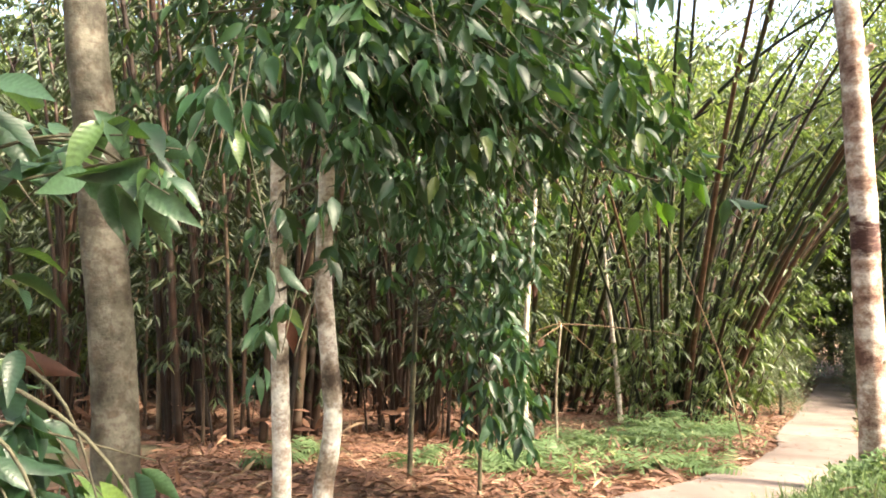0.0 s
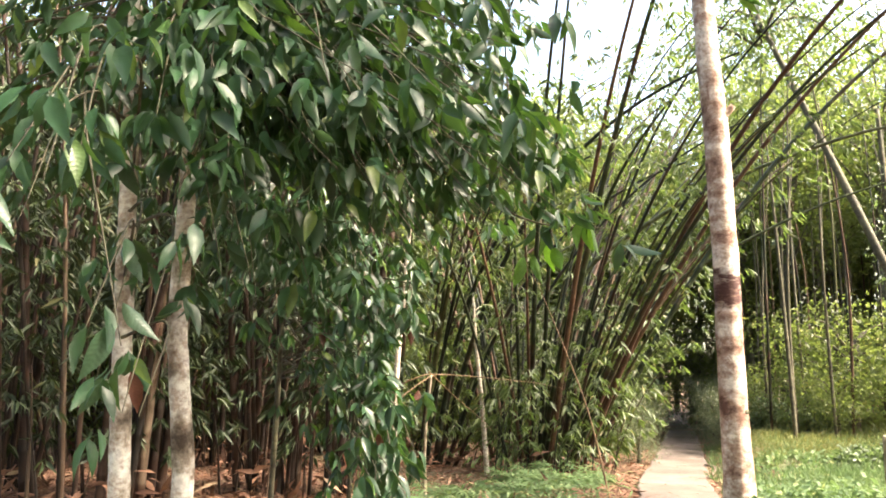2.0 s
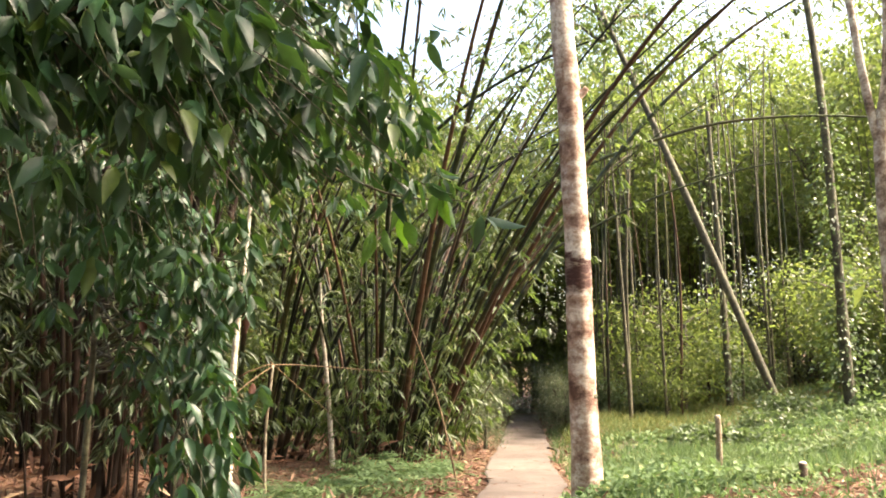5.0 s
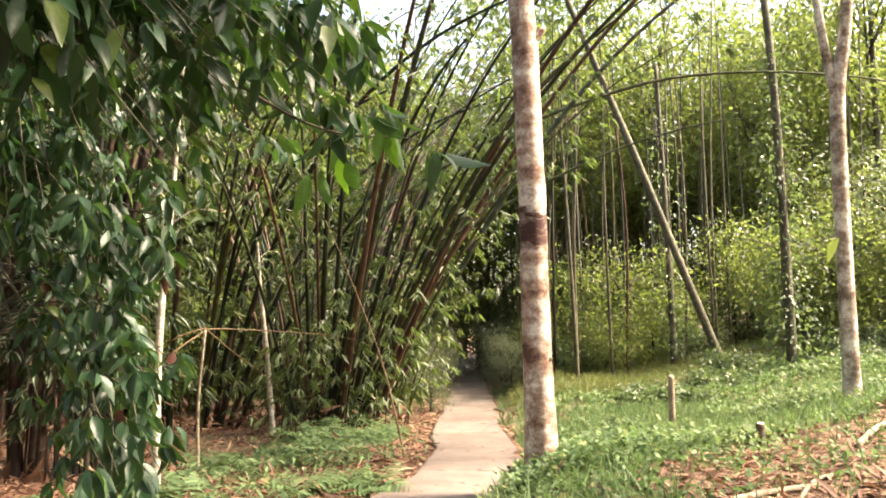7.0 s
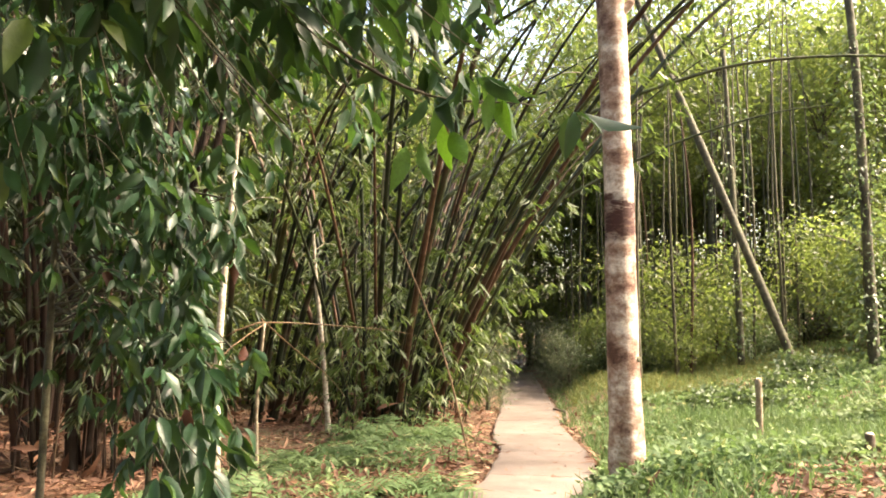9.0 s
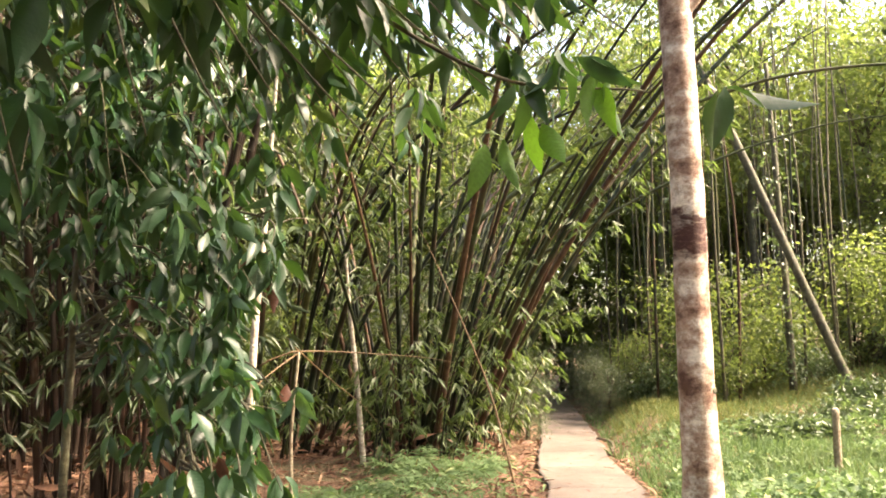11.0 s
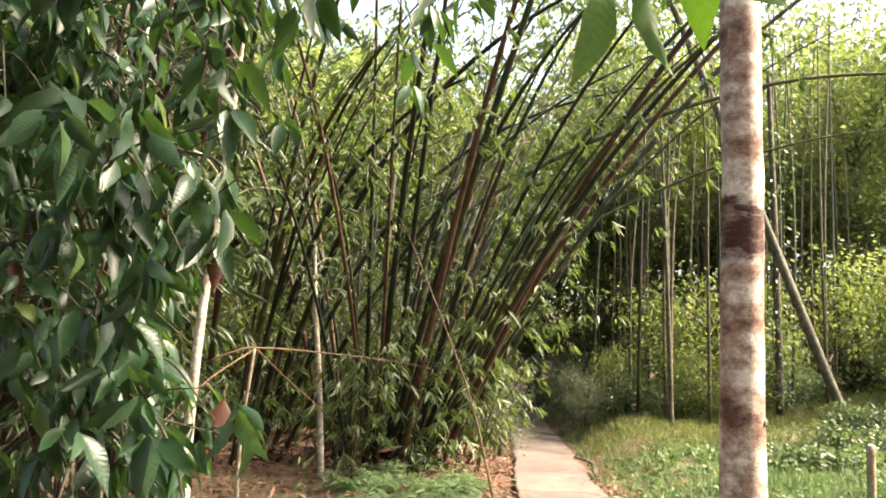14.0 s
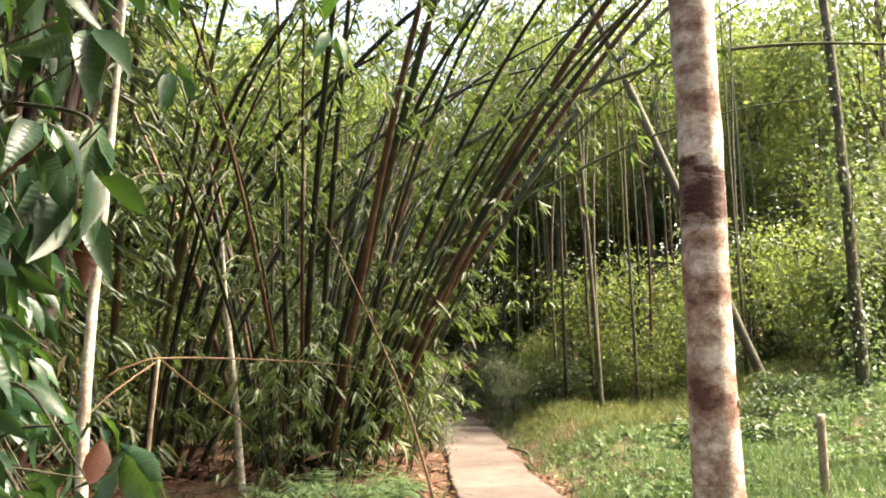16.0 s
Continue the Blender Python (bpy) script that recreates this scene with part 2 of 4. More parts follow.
def concrete_material():
    m, n, l, p = material("worn_concrete")
    tex = n.new("ShaderNodeTexCoord")
    big = noise_node(n, l, 1.1, 5, tex.outputs["Object"])
    fine = noise_node(n, l, 55, 5, tex.outputs["Object"], 0.7)
    r = ramp(n, [(0.3, (0.085, 0.062, 0.053)), (0.5, (0.13, 0.101, 0.088)), (0.7, (0.18, 0.146, 0.13))])
    l.new(big.outputs["Fac"], r.inputs[0])
    r2 = ramp(n, [(0.3, (0.8, 0.78, 0.76)), (0.6, (1.06, 1.06, 1.06))])
    l.new(fine.outputs["Fac"], r2.inputs[0])
    info = n.new("ShaderNodeObjectInfo")
    r3 = ramp(n, [(0.0, (0.86, 0.86, 0.85)), (1.0, (1.06, 1.05, 1.05))])
    l.new(info.outputs["Random"], r3.inputs[0])
    col = mixed(n, l, 1.0, r.outputs[0], r2.outputs[0], "MULTIPLY")
    col = mixed(n, l, 1.0, col, r3.outputs[0], "MULTIPLY")
    l.new(col, p.inputs["Base Color"])
    p.inputs["Roughness"].default_value = 0.85
    add = n.new("ShaderNodeMath")
    l.new(big.outputs["Fac"], add.inputs[0])
    l.new(fine.outputs["Fac"], add.inputs[1])
    bump_on(n, l, p, add.outputs[0], 0.5, 0.01)
    return m


floor_mat = ground_material()
concrete = concrete_material()

# ---- mesh helpers ----
rng = np.random.default_rng(7)


def mesh_of(name, verts, faces, mat, smooth=True):
    """A mesh from an array of corners and an array of quads or triangles."""
    verts, faces = np.asarray(verts, np.float32), np.asarray(faces, np.int32)
    k = faces.shape[1]
    me = bpy.data.meshes.new(name)
    me.vertices.add(len(verts))
    me.vertices.foreach_set("co", verts.ravel())
    me.loops.add(faces.size)
    me.loops.foreach_set("vertex_index", faces.ravel())
    me.polygons.add(len(faces))
    me.polygons.foreach_set("loop_start", np.arange(0, faces.size, k, dtype=np.int32))
    me.polygons.foreach_set("use_smooth", np.full(len(faces), smooth))
    me.update(calc_edges=True)
    me.materials.append(mat)
    return me


def part(name, me, parent, label=""):
    ob = new(name, me)
    ob.parent = parent
    if label:
        tagged(ob, label)
    return ob


def thing(name, at, label, category, group="", kind=""):
    ob = new(name)
    ob.location = at
    ob.empty_display_size = 0.2
    return tagged(ob, label, category, group, kind)


def spline(points, count):
    """Smooth points through the given ones."""
    pts = np.asarray(points, float)
    ext = np.vstack([2 * pts[0] - pts[1], pts, 2 * pts[-1] - pts[-2]])
    out = []
    for u in np.linspace(0, len(pts) - 1 - 1e-6, count):
        i, f = int(u), u - int(u)
        a, b, c, d = ext[i : i + 4]
        out.append(0.5 * (2 * b + (c - a) * f + (2 * a - 5 * b + 4 * c - d) * f**2 + (3 * b - a - 3 * c + d) * f**3))
    return np.array(out)


def tube(points, radii, sides=8, wobble=0.0, seed=0):
    """A closed round tube along points, as corners and quads."""
    pts, radii = np.asarray(points, float), np.asarray(radii, float)
    r = np.random.default_rng(seed)
    way = np.gradient(pts, axis=0)
    way /= np.linalg.norm(way, axis=1, keepdims=True) + 1e-9
    ref = np.where(np.abs(way[:, 2:3]) > 0.9, [[1.0, 0, 0]], [[0, 0, 1.0]])
    u = np.cross(ref, way)
    for i in range(1, len(u)):
        v = u[i - 1] - way[i] * (u[i - 1] @ way[i])
        u[i] = v
        u[i] /= np.linalg.norm(u[i]) + 1e-9
    u[0] /= np.linalg.norm(u[0]) + 1e-9
    w = np.cross(way, u)
    ang = np.linspace(0, 2 * np.pi, sides, endpoint=False)
    ring = np.cos(ang)[None, :, None] * u[:, None] + np.sin(ang)[None, :, None] * w[:, None]
    rad = radii[:, None] * (1 + wobble * r.standard_normal((len(pts), sides)))
    verts = (pts[:, None] + ring * rad[..., None]).reshape(-1, 3)
    n = len(pts)
    i, j = np.meshgrid(np.arange(n - 1), np.arange(sides), indexing="ij")
    a, b = i * sides + j, i * sides + (j + 1) % sides
    faces = np.stack([a, b, b + sides, a + sides], -1).reshape(-1, 4)
    # end caps, fanned as quads
    caps = []
    for base, flip in ((0, True), ((n - 1) * sides, False)):
        for k in range(1, sides - 1, 2):
            q = [base, base + k, base + k + 1, base + min(k + 2, sides - 1)]
            caps.append(q[::-1] if flip else q)
    return verts, np.vstack([faces, caps])


def joined(pieces):
    vs, fs, at = [], [], 0
    for v, f in pieces:
        vs.append(v)
        fs.append(np.asarray(f) + at)
        at += len(v)
    return np.vstack(vs), np.vstack(fs)


def blade(length_steps, width_of, fold, droop, wave=0.0):
    """A leaf of length 1 along +x, its face to +z: two rows of quads with a folded midrib."""
    x = np.linspace(0, 1, length_steps)
    w = np.array([width_of(t) for t in x])
    z = -droop * x**2
    edge = wave * np.sin(x * 19)
    left = np.stack([x, w, z + fold * w + edge], 1)
    mid = np.stack([x, 0 * x, z], 1)
    right = np.stack([x, -w, z + fold * w - edge], 1)
    verts = np.stack([left, mid, right], 1).reshape(-1, 3)
    faces = []
    for i in range(length_steps - 1):
        for j in (0, 1):
            a = i * 3 + j
            faces.append([a, a + 1, a + 4, a + 3])
    return verts, np.array(faces)


def ovate(t):
    return 0.98 * (0.178 * math.sin(math.pi * min(1, t) ** 0.82) ** 1.12 + 0.003)


def lance(t):
    return 0.068 * math.sin(math.pi * t**0.6) + 0.002


def small_ovate(t):
    return 0.3 * math.sin(math.pi * t**0.75) + 0.004


OVATE_LOW = blade(5, ovate, 0.35, 0.3)
LANCE = blade(4, lance, 0.3, 0.22)
LANCE_WIDE = blade(4, lambda t: 1.5 * lance(t), 0.3, 0.25)
SMALL = blade(3, small_ovate, 0.3, 0.2)
KITE = (np.array([[0, 0, 0], [0.45, 0.24, 0.06], [1, 0, -0.12], [0.45, -0.24, 0.06]]), np.array([[0, 2, 1], [0, 3, 2]]))
THIN_KITE = (np.array([[0, 0, 0], [0.4, 0.1, 0.04], [1, 0, -0.2], [0.4, -0.1, 0.04]]), np.array([[0, 2, 1], [0, 3, 2]]))
LITTER = blade(3, lambda t: 1.5 * lance(t), 0.3, 0.25)
STRIP = blade(3, lambda t: 0.045 * (1 - 0.8 * t) + 0.002, 0.4, 0.3)


def scatter(shape, places, ways, sizes, r, face_up=0.6, roll=0.5):
    """Copies of one leaf shape at places, pointing along ways, as one array of corners and quads."""
    base, faces = shape
    places, ways = np.asarray(places, float), np.asarray(ways, float)
    n = len(places)
    ways = ways / (np.linalg.norm(ways, axis=1, keepdims=True) + 1e-9)
    up = np.array([0, 0, 1.0]) * face_up + r.standard_normal((n, 3)) * roll
    side = np.cross(up, ways)
    side /= np.linalg.norm(side, axis=1, keepdims=True) + 1e-9
    nor = np.cross(ways, side)
    rot = np.stack([ways, side, nor], -1)
    sizes = np.broadcast_to(np.asarray(sizes, float), (n,))
    v = np.einsum("nij,kj->nki", rot, base) * sizes[:, None, None] + places[:, None]
    f = faces[None] + (np.arange(n) * len(base))[:, None, None]
    return v.reshape(-1, 3), f.reshape(-1, faces.shape[1])


def frame_of(way, r, face_up=0.6, roll=0.5):
    way = np.asarray(way, float)
    way = way / np.linalg.norm(way)
    up = np.array([0, 0, face_up]) + r.standard_normal(3) * roll
    side = np.cross(up, way)
    side /= np.linalg.norm(side)
    return np.stack([way, side, np.cross(way, side)], 1)


# ---- lie of the land ----
CENTRE = [(-0.9, -7.0), (-0.5, -4.0), (0.1, 0.0), (0.5, 3.0), (0.95, 5.2), (1.75, 6.65), (2.6, 7.5), (3.35, 8.35), (4.4, 9.7), (5.4, 11.5), (6.4, 13.8), (7.2, 15.3), (8.95, 18.7), (11.3, 23.4), (13.8, 28.4), (16.3, 33.4)]
LINE = spline([(x, y, 0) for x, y in CENTRE], 200)[:, :2]
LINE_Y = np.maximum.accumulate(LINE[:, 1])
TANGENT = np.gradient(LINE, axis=0)
TANGENT /= np.linalg.norm(TANGENT, axis=1, keepdims=True)


def step(a, b, v):
    u = np.clip((v - a) / (b - a), 0, 1)
    return u * u * (3 - 2 * u)


def path_x(y):
    y = np.asarray(y, float)
    return np.interp(y, LINE_Y, LINE[:, 0]) + np.maximum(0, y - LINE_Y[-1]) * 0.55


def land(x, y):
    """Height of the ground: it falls ahead, with a bank to the east of the path."""
    x, y = np.asarray(x, float), np.asarray(y, float)
    low = np.interp(y, [1.5, 4, 7, 12, 33, 37, 44], [0, -0.06, -0.26, -0.57, -1.62, -1.55, -0.7])
    q = (x - path_x(y)) * 0.84 - 0.63
    crest = np.interp(y, [7.5, 9.2, 13, 15.5, 20, 33, 37, 44], [0.1, -0.2, -0.35, -0.32, -0.34, -0.65, -0.9, -0.6])
    high = (crest + 0.2 * np.clip(q - 3.2, 0, 2) + 0.09 * np.clip(q - 5.2, 0, 14)) * step(2, 7, y)
    return low + (high - low) * step(0.05, 1.3, q)


def rough(x, y):
    """Small unevenness of the soil, none on the path."""
    away = step(0.64, 1.2, np.abs(np.asarray(x) - path_x(y)) * 0.84)
    return away * (0.035 * np.sin(1.7 * x + 0.6 * y) * np.sin(1.3 * y - 0.8 * x) + 0.02 * np.sin(4.1 * x + 1.0) * np.sin(3.7 * y + 0.5 * x))


def soil(x, y):
    return land(x, y) + rough(x, y)


def soil_at(x, y):
    return float(soil(x, y))


# ---- ground ----
def build_ground():
    s = np.linspace(-1, 1, 261)
    gx = 4 + 26 * s + 500 * np.sign(s) * np.abs(s) ** 7
    gy = 12 + 26 * s + 500 * np.sign(s) * np.abs(s) ** 7
    xx, yy = np.meshgrid(gx, gy, indexing="ij")
    zz = soil(xx, yy)
    near = np.abs(xx - path_x(yy)) * 0.84 < 0.72
    zz = np.where(near & (yy < 33.4), zz - 0.05, zz)
    n = len(s)
    verts = np.stack([xx, yy, zz], -1).reshape(-1, 3)
    i, j = np.meshgrid(np.arange(n - 1), np.arange(n - 1), indexing="ij")
    a = i * n + j
    faces = np.stack([a, a + n, a + n + 1, a + 1], -1).reshape(-1, 4)
    ob = new("ground", mesh_of("ground", verts, faces, floor_mat))
    return tagged(ob, "brown earth strewn with reddish dry bamboo leaves", "ground", kind="structure")


ground = build_ground()


def build_path():
    """Narrow cast concrete footpath in bays with ragged edges."""
    top = tagged(new("footpath"), "narrow worn concrete footpath curving through the bamboo grove", "path", kind="structure")
    r = np.random.default_rng(3)
    start = 0
    bays = []
    length = np.r_[0, np.cumsum(np.linalg.norm(np.diff(LINE, axis=0), axis=1))]
    edges = [0.0]
    while edges[-1] < length[-1] - 1.0:
        edges.append(edges[-1] + 2.0)
    edges[-1] = length[-1]
    for k in range(len(edges) - 1):
        a, b = edges[k] + 0.004, edges[k + 1] - 0.004
        ss = np.linspace(a, b, 9)
        c = np.stack([np.interp(ss, length, LINE[:, i]) for i in (0, 1)], 1)
        t = np.stack([np.interp(ss, length, TANGENT[:, i]) for i in (0, 1)], 1)
        nrm = np.stack([-t[:, 1], t[:, 0]], 1)
        rows = []
        for off, dz in ((0.6, -0.09), (0.6, -0.012), (0.575, 0.0), (0.2, 0.004), (-0.2, 0.004), (-0.575, 0.0), (-0.6, -0.012), (-0.6, -0.09)):
            jig = (0.02 * np.sin(ss * 2.3 + off * 4) + 0.012 * np.sin(ss * 7.1 + off * 9)) if abs(off) > 0.4 else 0 * ss
            xy = c + nrm * (off + jig)[:, None]
            rows.append(np.c_[xy, land(c[:, 0], c[:, 1]) + 0.035 + dz + 0.006 * np.sin(ss * 3.1)])
        v = np.stack(rows, 1).reshape(-1, 3)
        m = 8
        i, j = np.meshgrid(np.arange(len(ss) - 1), np.arange(m - 1), indexing="ij")
        p0 = i * m + j
        f = np.stack([p0, p0 + m, p0 + m + 1, p0 + 1], -1).reshape(-1, 4)
        endcap = [[0, 1, 6, 7], [1, 2, 5, 6], [2, 3, 4, 5]]
        last = (len(ss) - 1) * m
        f = np.vstack([f, endcap, [[last + q for q in e[::-1]] for e in endcap]])
        bays.append(part("slab", mesh_of("slab", v, f[:, ::-1], concrete, False), top))
    return top


footpath = build_path()

# ---- bamboo ----


def culm_line(base, lean, height, bend, r):
    """A culm's axis: straight low down, arching over towards its tip."""
    t = np.linspace(0, 1, 26)
    lean = np.array([*lean, 0.0])
    p = np.array(base)[None] + np.outer(t * height, [0, 0, 1.0]) + np.outer(t * height, lean)
    out = lean / (np.linalg.norm(lean) + 1e-6)
    p += np.outer(bend * t**3 * height, out) - np.outer(0.55 * bend * t**4 * height, [0, 0, 1.0])
    return p


def culm_mesh(line, radius, mat, sides=7):
    """A jointed culm: a swollen ring at every node."""
    seg = np.r_[0, np.cumsum(np.linalg.norm(np.diff(line, axis=0), axis=1))]
    total = seg[-1]
    nodes = np.arange(0.4 * rng.random(), total, 0.34 + 0.14 * rng.random())
    ss = np.unique(np.clip(np.r_[0, total, nodes - 0.02, nodes, nodes + 0.025], 0, total))
    pts = np.stack([np.interp(ss, seg, line[:, i]) for i in range(3)], 1)
    taper = radius * (1 - 0.75 * (ss / total) ** 1.4)
    swell = np.where(np.min(np.abs(ss[:, None] - nodes[None]), axis=1) < 0.004, 1.13, 1.0)
    v, f = tube(pts, taper * swell, sides)
    return mesh_of("culm", v, f, mat)


def sprays(line, r, count, low, spread, high=1.3, droop=0.5):
    """Leafy twigs off a culm: places and directions of bamboo leaves."""
    P, D = [], []
    for _ in range(count):
        u = low + (1 - low) * r.random() ** high
        i = u * (len(line) - 1)
        k = min(int(i), len(line) - 2)
        root = line[k] + (line[k + 1] - line[k]) * (i - k)
        a = r.random() * 2 * np.pi
        out = np.array([np.cos(a), np.sin(a), 0.25 - droop * r.random()])
        tip = root + out * spread * (0.25 + r.random())
        n = int(r.integers(5, 9))
        side = np.array([-out[1], out[0], 0])
        for q in range(n):
            t = (q / (n - 1) - 0.5) * 2.2 + 0.15 * r.standard_normal()
            d = out * math.cos(t) + side * math.sin(t) + np.array([0, 0, -0.45 - 0.5 * r.random()])
            P.append(tip + r.standard_normal(3) * 0.03)
            D.append(d)
    return P, D


def bamboo_clump(name, centre, count, spread, height, radius, lean, splay, mat, label, seed, leaf_count=9, leaf_low=0.25, leaf_size=0.2, spread_leaf=0.8, group="bamboo clumps", bend=0.28, leaf_mat=None, high=1.3, tips=0):
    """A clump of culms fanning from one stool, with its leaf sprays."""
    r = np.random.default_rng(seed)
    cx, cy = centre
    top = thing(name, (0, 0, 0), label, "bamboo", group)
    P, D = [], []
    # culms stand in tight bundles with gaps between them
    bundles = [(r.random() * 2 * np.pi, math.sqrt(r.random()), 0.4 + 0.9 * r.random()) for _ in range(max(6, count // 5))]
    for k in range(count):
        a, q, pull = bundles[int(r.integers(len(bundles)))]
        a, q = a + 0.28 * r.standard_normal(), min(1.0, max(0.03, q + 0.13 * r.standard_normal()))
        x, y = cx + spread * q * math.cos(a), cy + spread * q * math.sin(a)
        out = np.array([math.cos(a), math.sin(a)]) * q * splay + np.array(lean) * (pull + 0.15 * r.standard_normal()) + r.standard_normal(2) * (0.03 + 0.09 * splay)
        h = height * (0.65 + 0.5 * r.random())
        line = culm_line((x, y, soil_at(x, y) - 0.05), out, h, bend * (0.5 + r.random()), r)
        part("culm", culm_mesh(line, radius * (0.55 + 0.85 * r.random() ** 1.4), mat), top)
        p, d = sprays(line, r, leaf_count, leaf_low, spread_leaf, high)
        P += p
        D += d
        if tips:
            p, d = sprays(line, r, tips, 0.55, 1.3, 1.0, 0.9)
            P += p
            D += d
    # short dead stubs and thin shoots at the foot
    for k in range(count // 3):
        a, q = r.random() * 2 * np.pi, 1.15 * math.sqrt(r.random())
        x, y = cx + spread * q * math.cos(a), cy + spread * q * math.sin(a)
        line = culm_line((x, y, soil_at(x, y) - 0.05), r.standard_normal(2) * 0.12, 0.6 + 2.0 * r.random(), 0.05, r)
        part("shoot", culm_mesh(line, 0.012 + 0.02 * r.random(), mat, 6), top)
    # dry sheaths and torn leaf sheaves caught round the stool
    k = count * 5
    a, q = r.random(k) * 6.28, spread * (0.3 + 0.95 * np.sqrt(r.random(k)))
    x, y = cx + q * np.cos(a), cy + q * np.sin(a)
    S = np.c_[x, y, soil(x, y) + 0.02 + 0.55 * r.random(k) ** 2.2]
    v, f = scatter(LANCE_WIDE, S, np.c_[r.standard_normal((k, 2)), 0.6 * r.standard_normal(k)], 0.2 + 0.25 * r.random(k), r, 0.3, 1.0)
    tagged(part("debris", mesh_of("debris", v, f, litter_leaf), top), kind="stuff")
    v, f = scatter(THIN_KITE, P, D, leaf_size * (0.7 + 0.6 * r.random(len(P))), r)
    tagged(part("foliage", mesh_of("foliage", v, f, leaf_mat or bamboo_leaf), top), kind="stuff")
    return top


bamboo_clump("bamboo_clump", (4.75, 17.0), 50, 1.3, 11.5, 0.054, (0.15, -0.05), 0.5, green_culm, "dense clump of green and brown bamboo culms arching over the path", 11, 13, 0.05, 0.21, 0.9, bend=0.24, tips=10, high=2.2)
bamboo_clump("bamboo_clump", (6.0, 19.6), 15, 0.9, 7.0, 0.04, (0.66, -0.2), 0.18, green_culm, "clump of slender bamboo culms sweeping over the footpath", 12, 9, 0.1, 0.24, 0.8, bend=0.05, tips=7, high=1.8)
bamboo_clump("bamboo_clump", (-0.35, 13.3), 27, 1.15, 10, 0.062, (0.02, -0.03), 0.1, brown_culm, "dark crowded clump of upright brown bamboo culms", 13, 40, 0.1, 0.24, 1.0, high=0.9, leaf_mat=shaded_bamboo_leaf, bend=0.07)
bamboo_clump("bamboo_clump", (2.3, 18.5), 22, 1.3, 10.5, 0.05, (0.08, -0.05), 0.34, green_culm, "thicket of upright green bamboo culms behind saplings", 14, 16, 0.1, 0.22, 1.0, high=1.5, tips=11)
bamboo_clump("bamboo_clump", (-3.4, 12.6), 27, 1.3, 10, 0.058, (-0.02, -0.04), 0.1, brown_culm, "dark clump of brown weathered bamboo culms", 15, 40, 0.1, 0.24, 1.0, high=0.9, leaf_mat=shaded_bamboo_leaf, bend=0.07)
bamboo_clump("bamboo_clump", (-6.2, 14.5), 27, 1.5, 10, 0.055, (0.0, -0.03), 0.1, brown_culm, "shaded clump of brown bamboo culms deep in the grove", 16, 40, 0.12, 0.27, 1.1, high=0.9, leaf_mat=shaded_bamboo_leaf, bend=0.07)
bamboo_clump("bamboo_clump", (-1.8, 18.0), 40, 1.6, 11, 0.055, (0.0, 0.0), 0.18, brown_culm, "upright bamboo clump standing deep in shade", 17, 34, 0.25, 0.3, 1.2, high=0.9, leaf_mat=shaded_bamboo_leaf, bend=0.07)
bamboo_clump("bamboo_clump", (-9.5, 17.0), 36, 1.8, 11, 0.055, (0.0, 0.0), 0.18, brown_culm, "brown bamboo clump far back in the grove", 18, 34, 0.25, 0.32, 1.2, high=0.9, leaf_mat=shaded_bamboo_leaf, bend=0.07)
bamboo_clump("bamboo_clump", (1.5, 24.5), 36, 1.8, 11, 0.06, (0.04, 0.0), 0.25, green_culm, "green bamboo clump far behind the saplings", 19, 32, 0.05, 0.32, 1.2, high=1.0, tips=14)
bamboo_clump("bamboo_clump", (7.2, 27.6), 30, 1.4, 10.5, 0.05, (0.2, -0.08), 0.3, green_culm, "leafy bamboo clump at the far bend of the path", 20, 28, 0.03, 0.3, 1.1, tips=5)

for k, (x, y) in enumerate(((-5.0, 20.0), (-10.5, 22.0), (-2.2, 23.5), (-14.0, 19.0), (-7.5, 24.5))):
    bamboo_clump("bamboo_clump", (x, y), 24, 1.8, 11.5, 0.055, (0.0, 0.0), 0.2, brown_culm, "tall bamboo clump closing the back of the grove", 200 + k, 46, 0.22, 0.4, 1.5, high=0.85, leaf_mat=shaded_bamboo_leaf, bend=0.1)

# leafy young shoots leaning out of the large clump towards the path
def leafy_shoots():
    r = np.random.default_rng(28)
    for k in range(34):
        x, y = r.uniform(3.2, 6.7), r.uniform(14.4, 18.4)
        if (float(path_x(y)) - x) * 0.84 < 0.9:
            continue
        top = thing("bamboo_shoot", (0, 0, 0), "thin young bamboo shoot hung with drooping leaves", "bamboo", "young bamboo shoots")
        line = culm_line((x, y, soil_at(x, y) - 0.05), (r.uniform(-0.05, 0.3), r.uniform(-0.3, 0.1)), r.uniform(2.2, 4.4), 0.3, r)
        part("culm", culm_mesh(line, r.uniform(0.009, 0.016), green_culm, 6), top)
        P, D = sprays(line, r, 17, 0.2, 0.5, 1.0)
        v, f = scatter(LANCE_WIDE, P, D, 0.2 * (0.7 + 0.6 * r.random(len(P))), r)
        tagged(part("foliage", mesh_of("foliage", v, f, bamboo_leaf), top), kind="stuff")


leafy_shoots()

# ---- trees ----


def trunk_mesh(name, pts, radii, mat, sides=14, seed=0, wobble=0.02, count=40):
    line = spline(pts, count)
    rr = np.interp(np.linspace(0, 1, count), np.linspace(0, 1, len(radii)), radii)
    v, f = tube(line, rr, sides, wobble, seed)
    return mesh_of(name, v, f, mat)


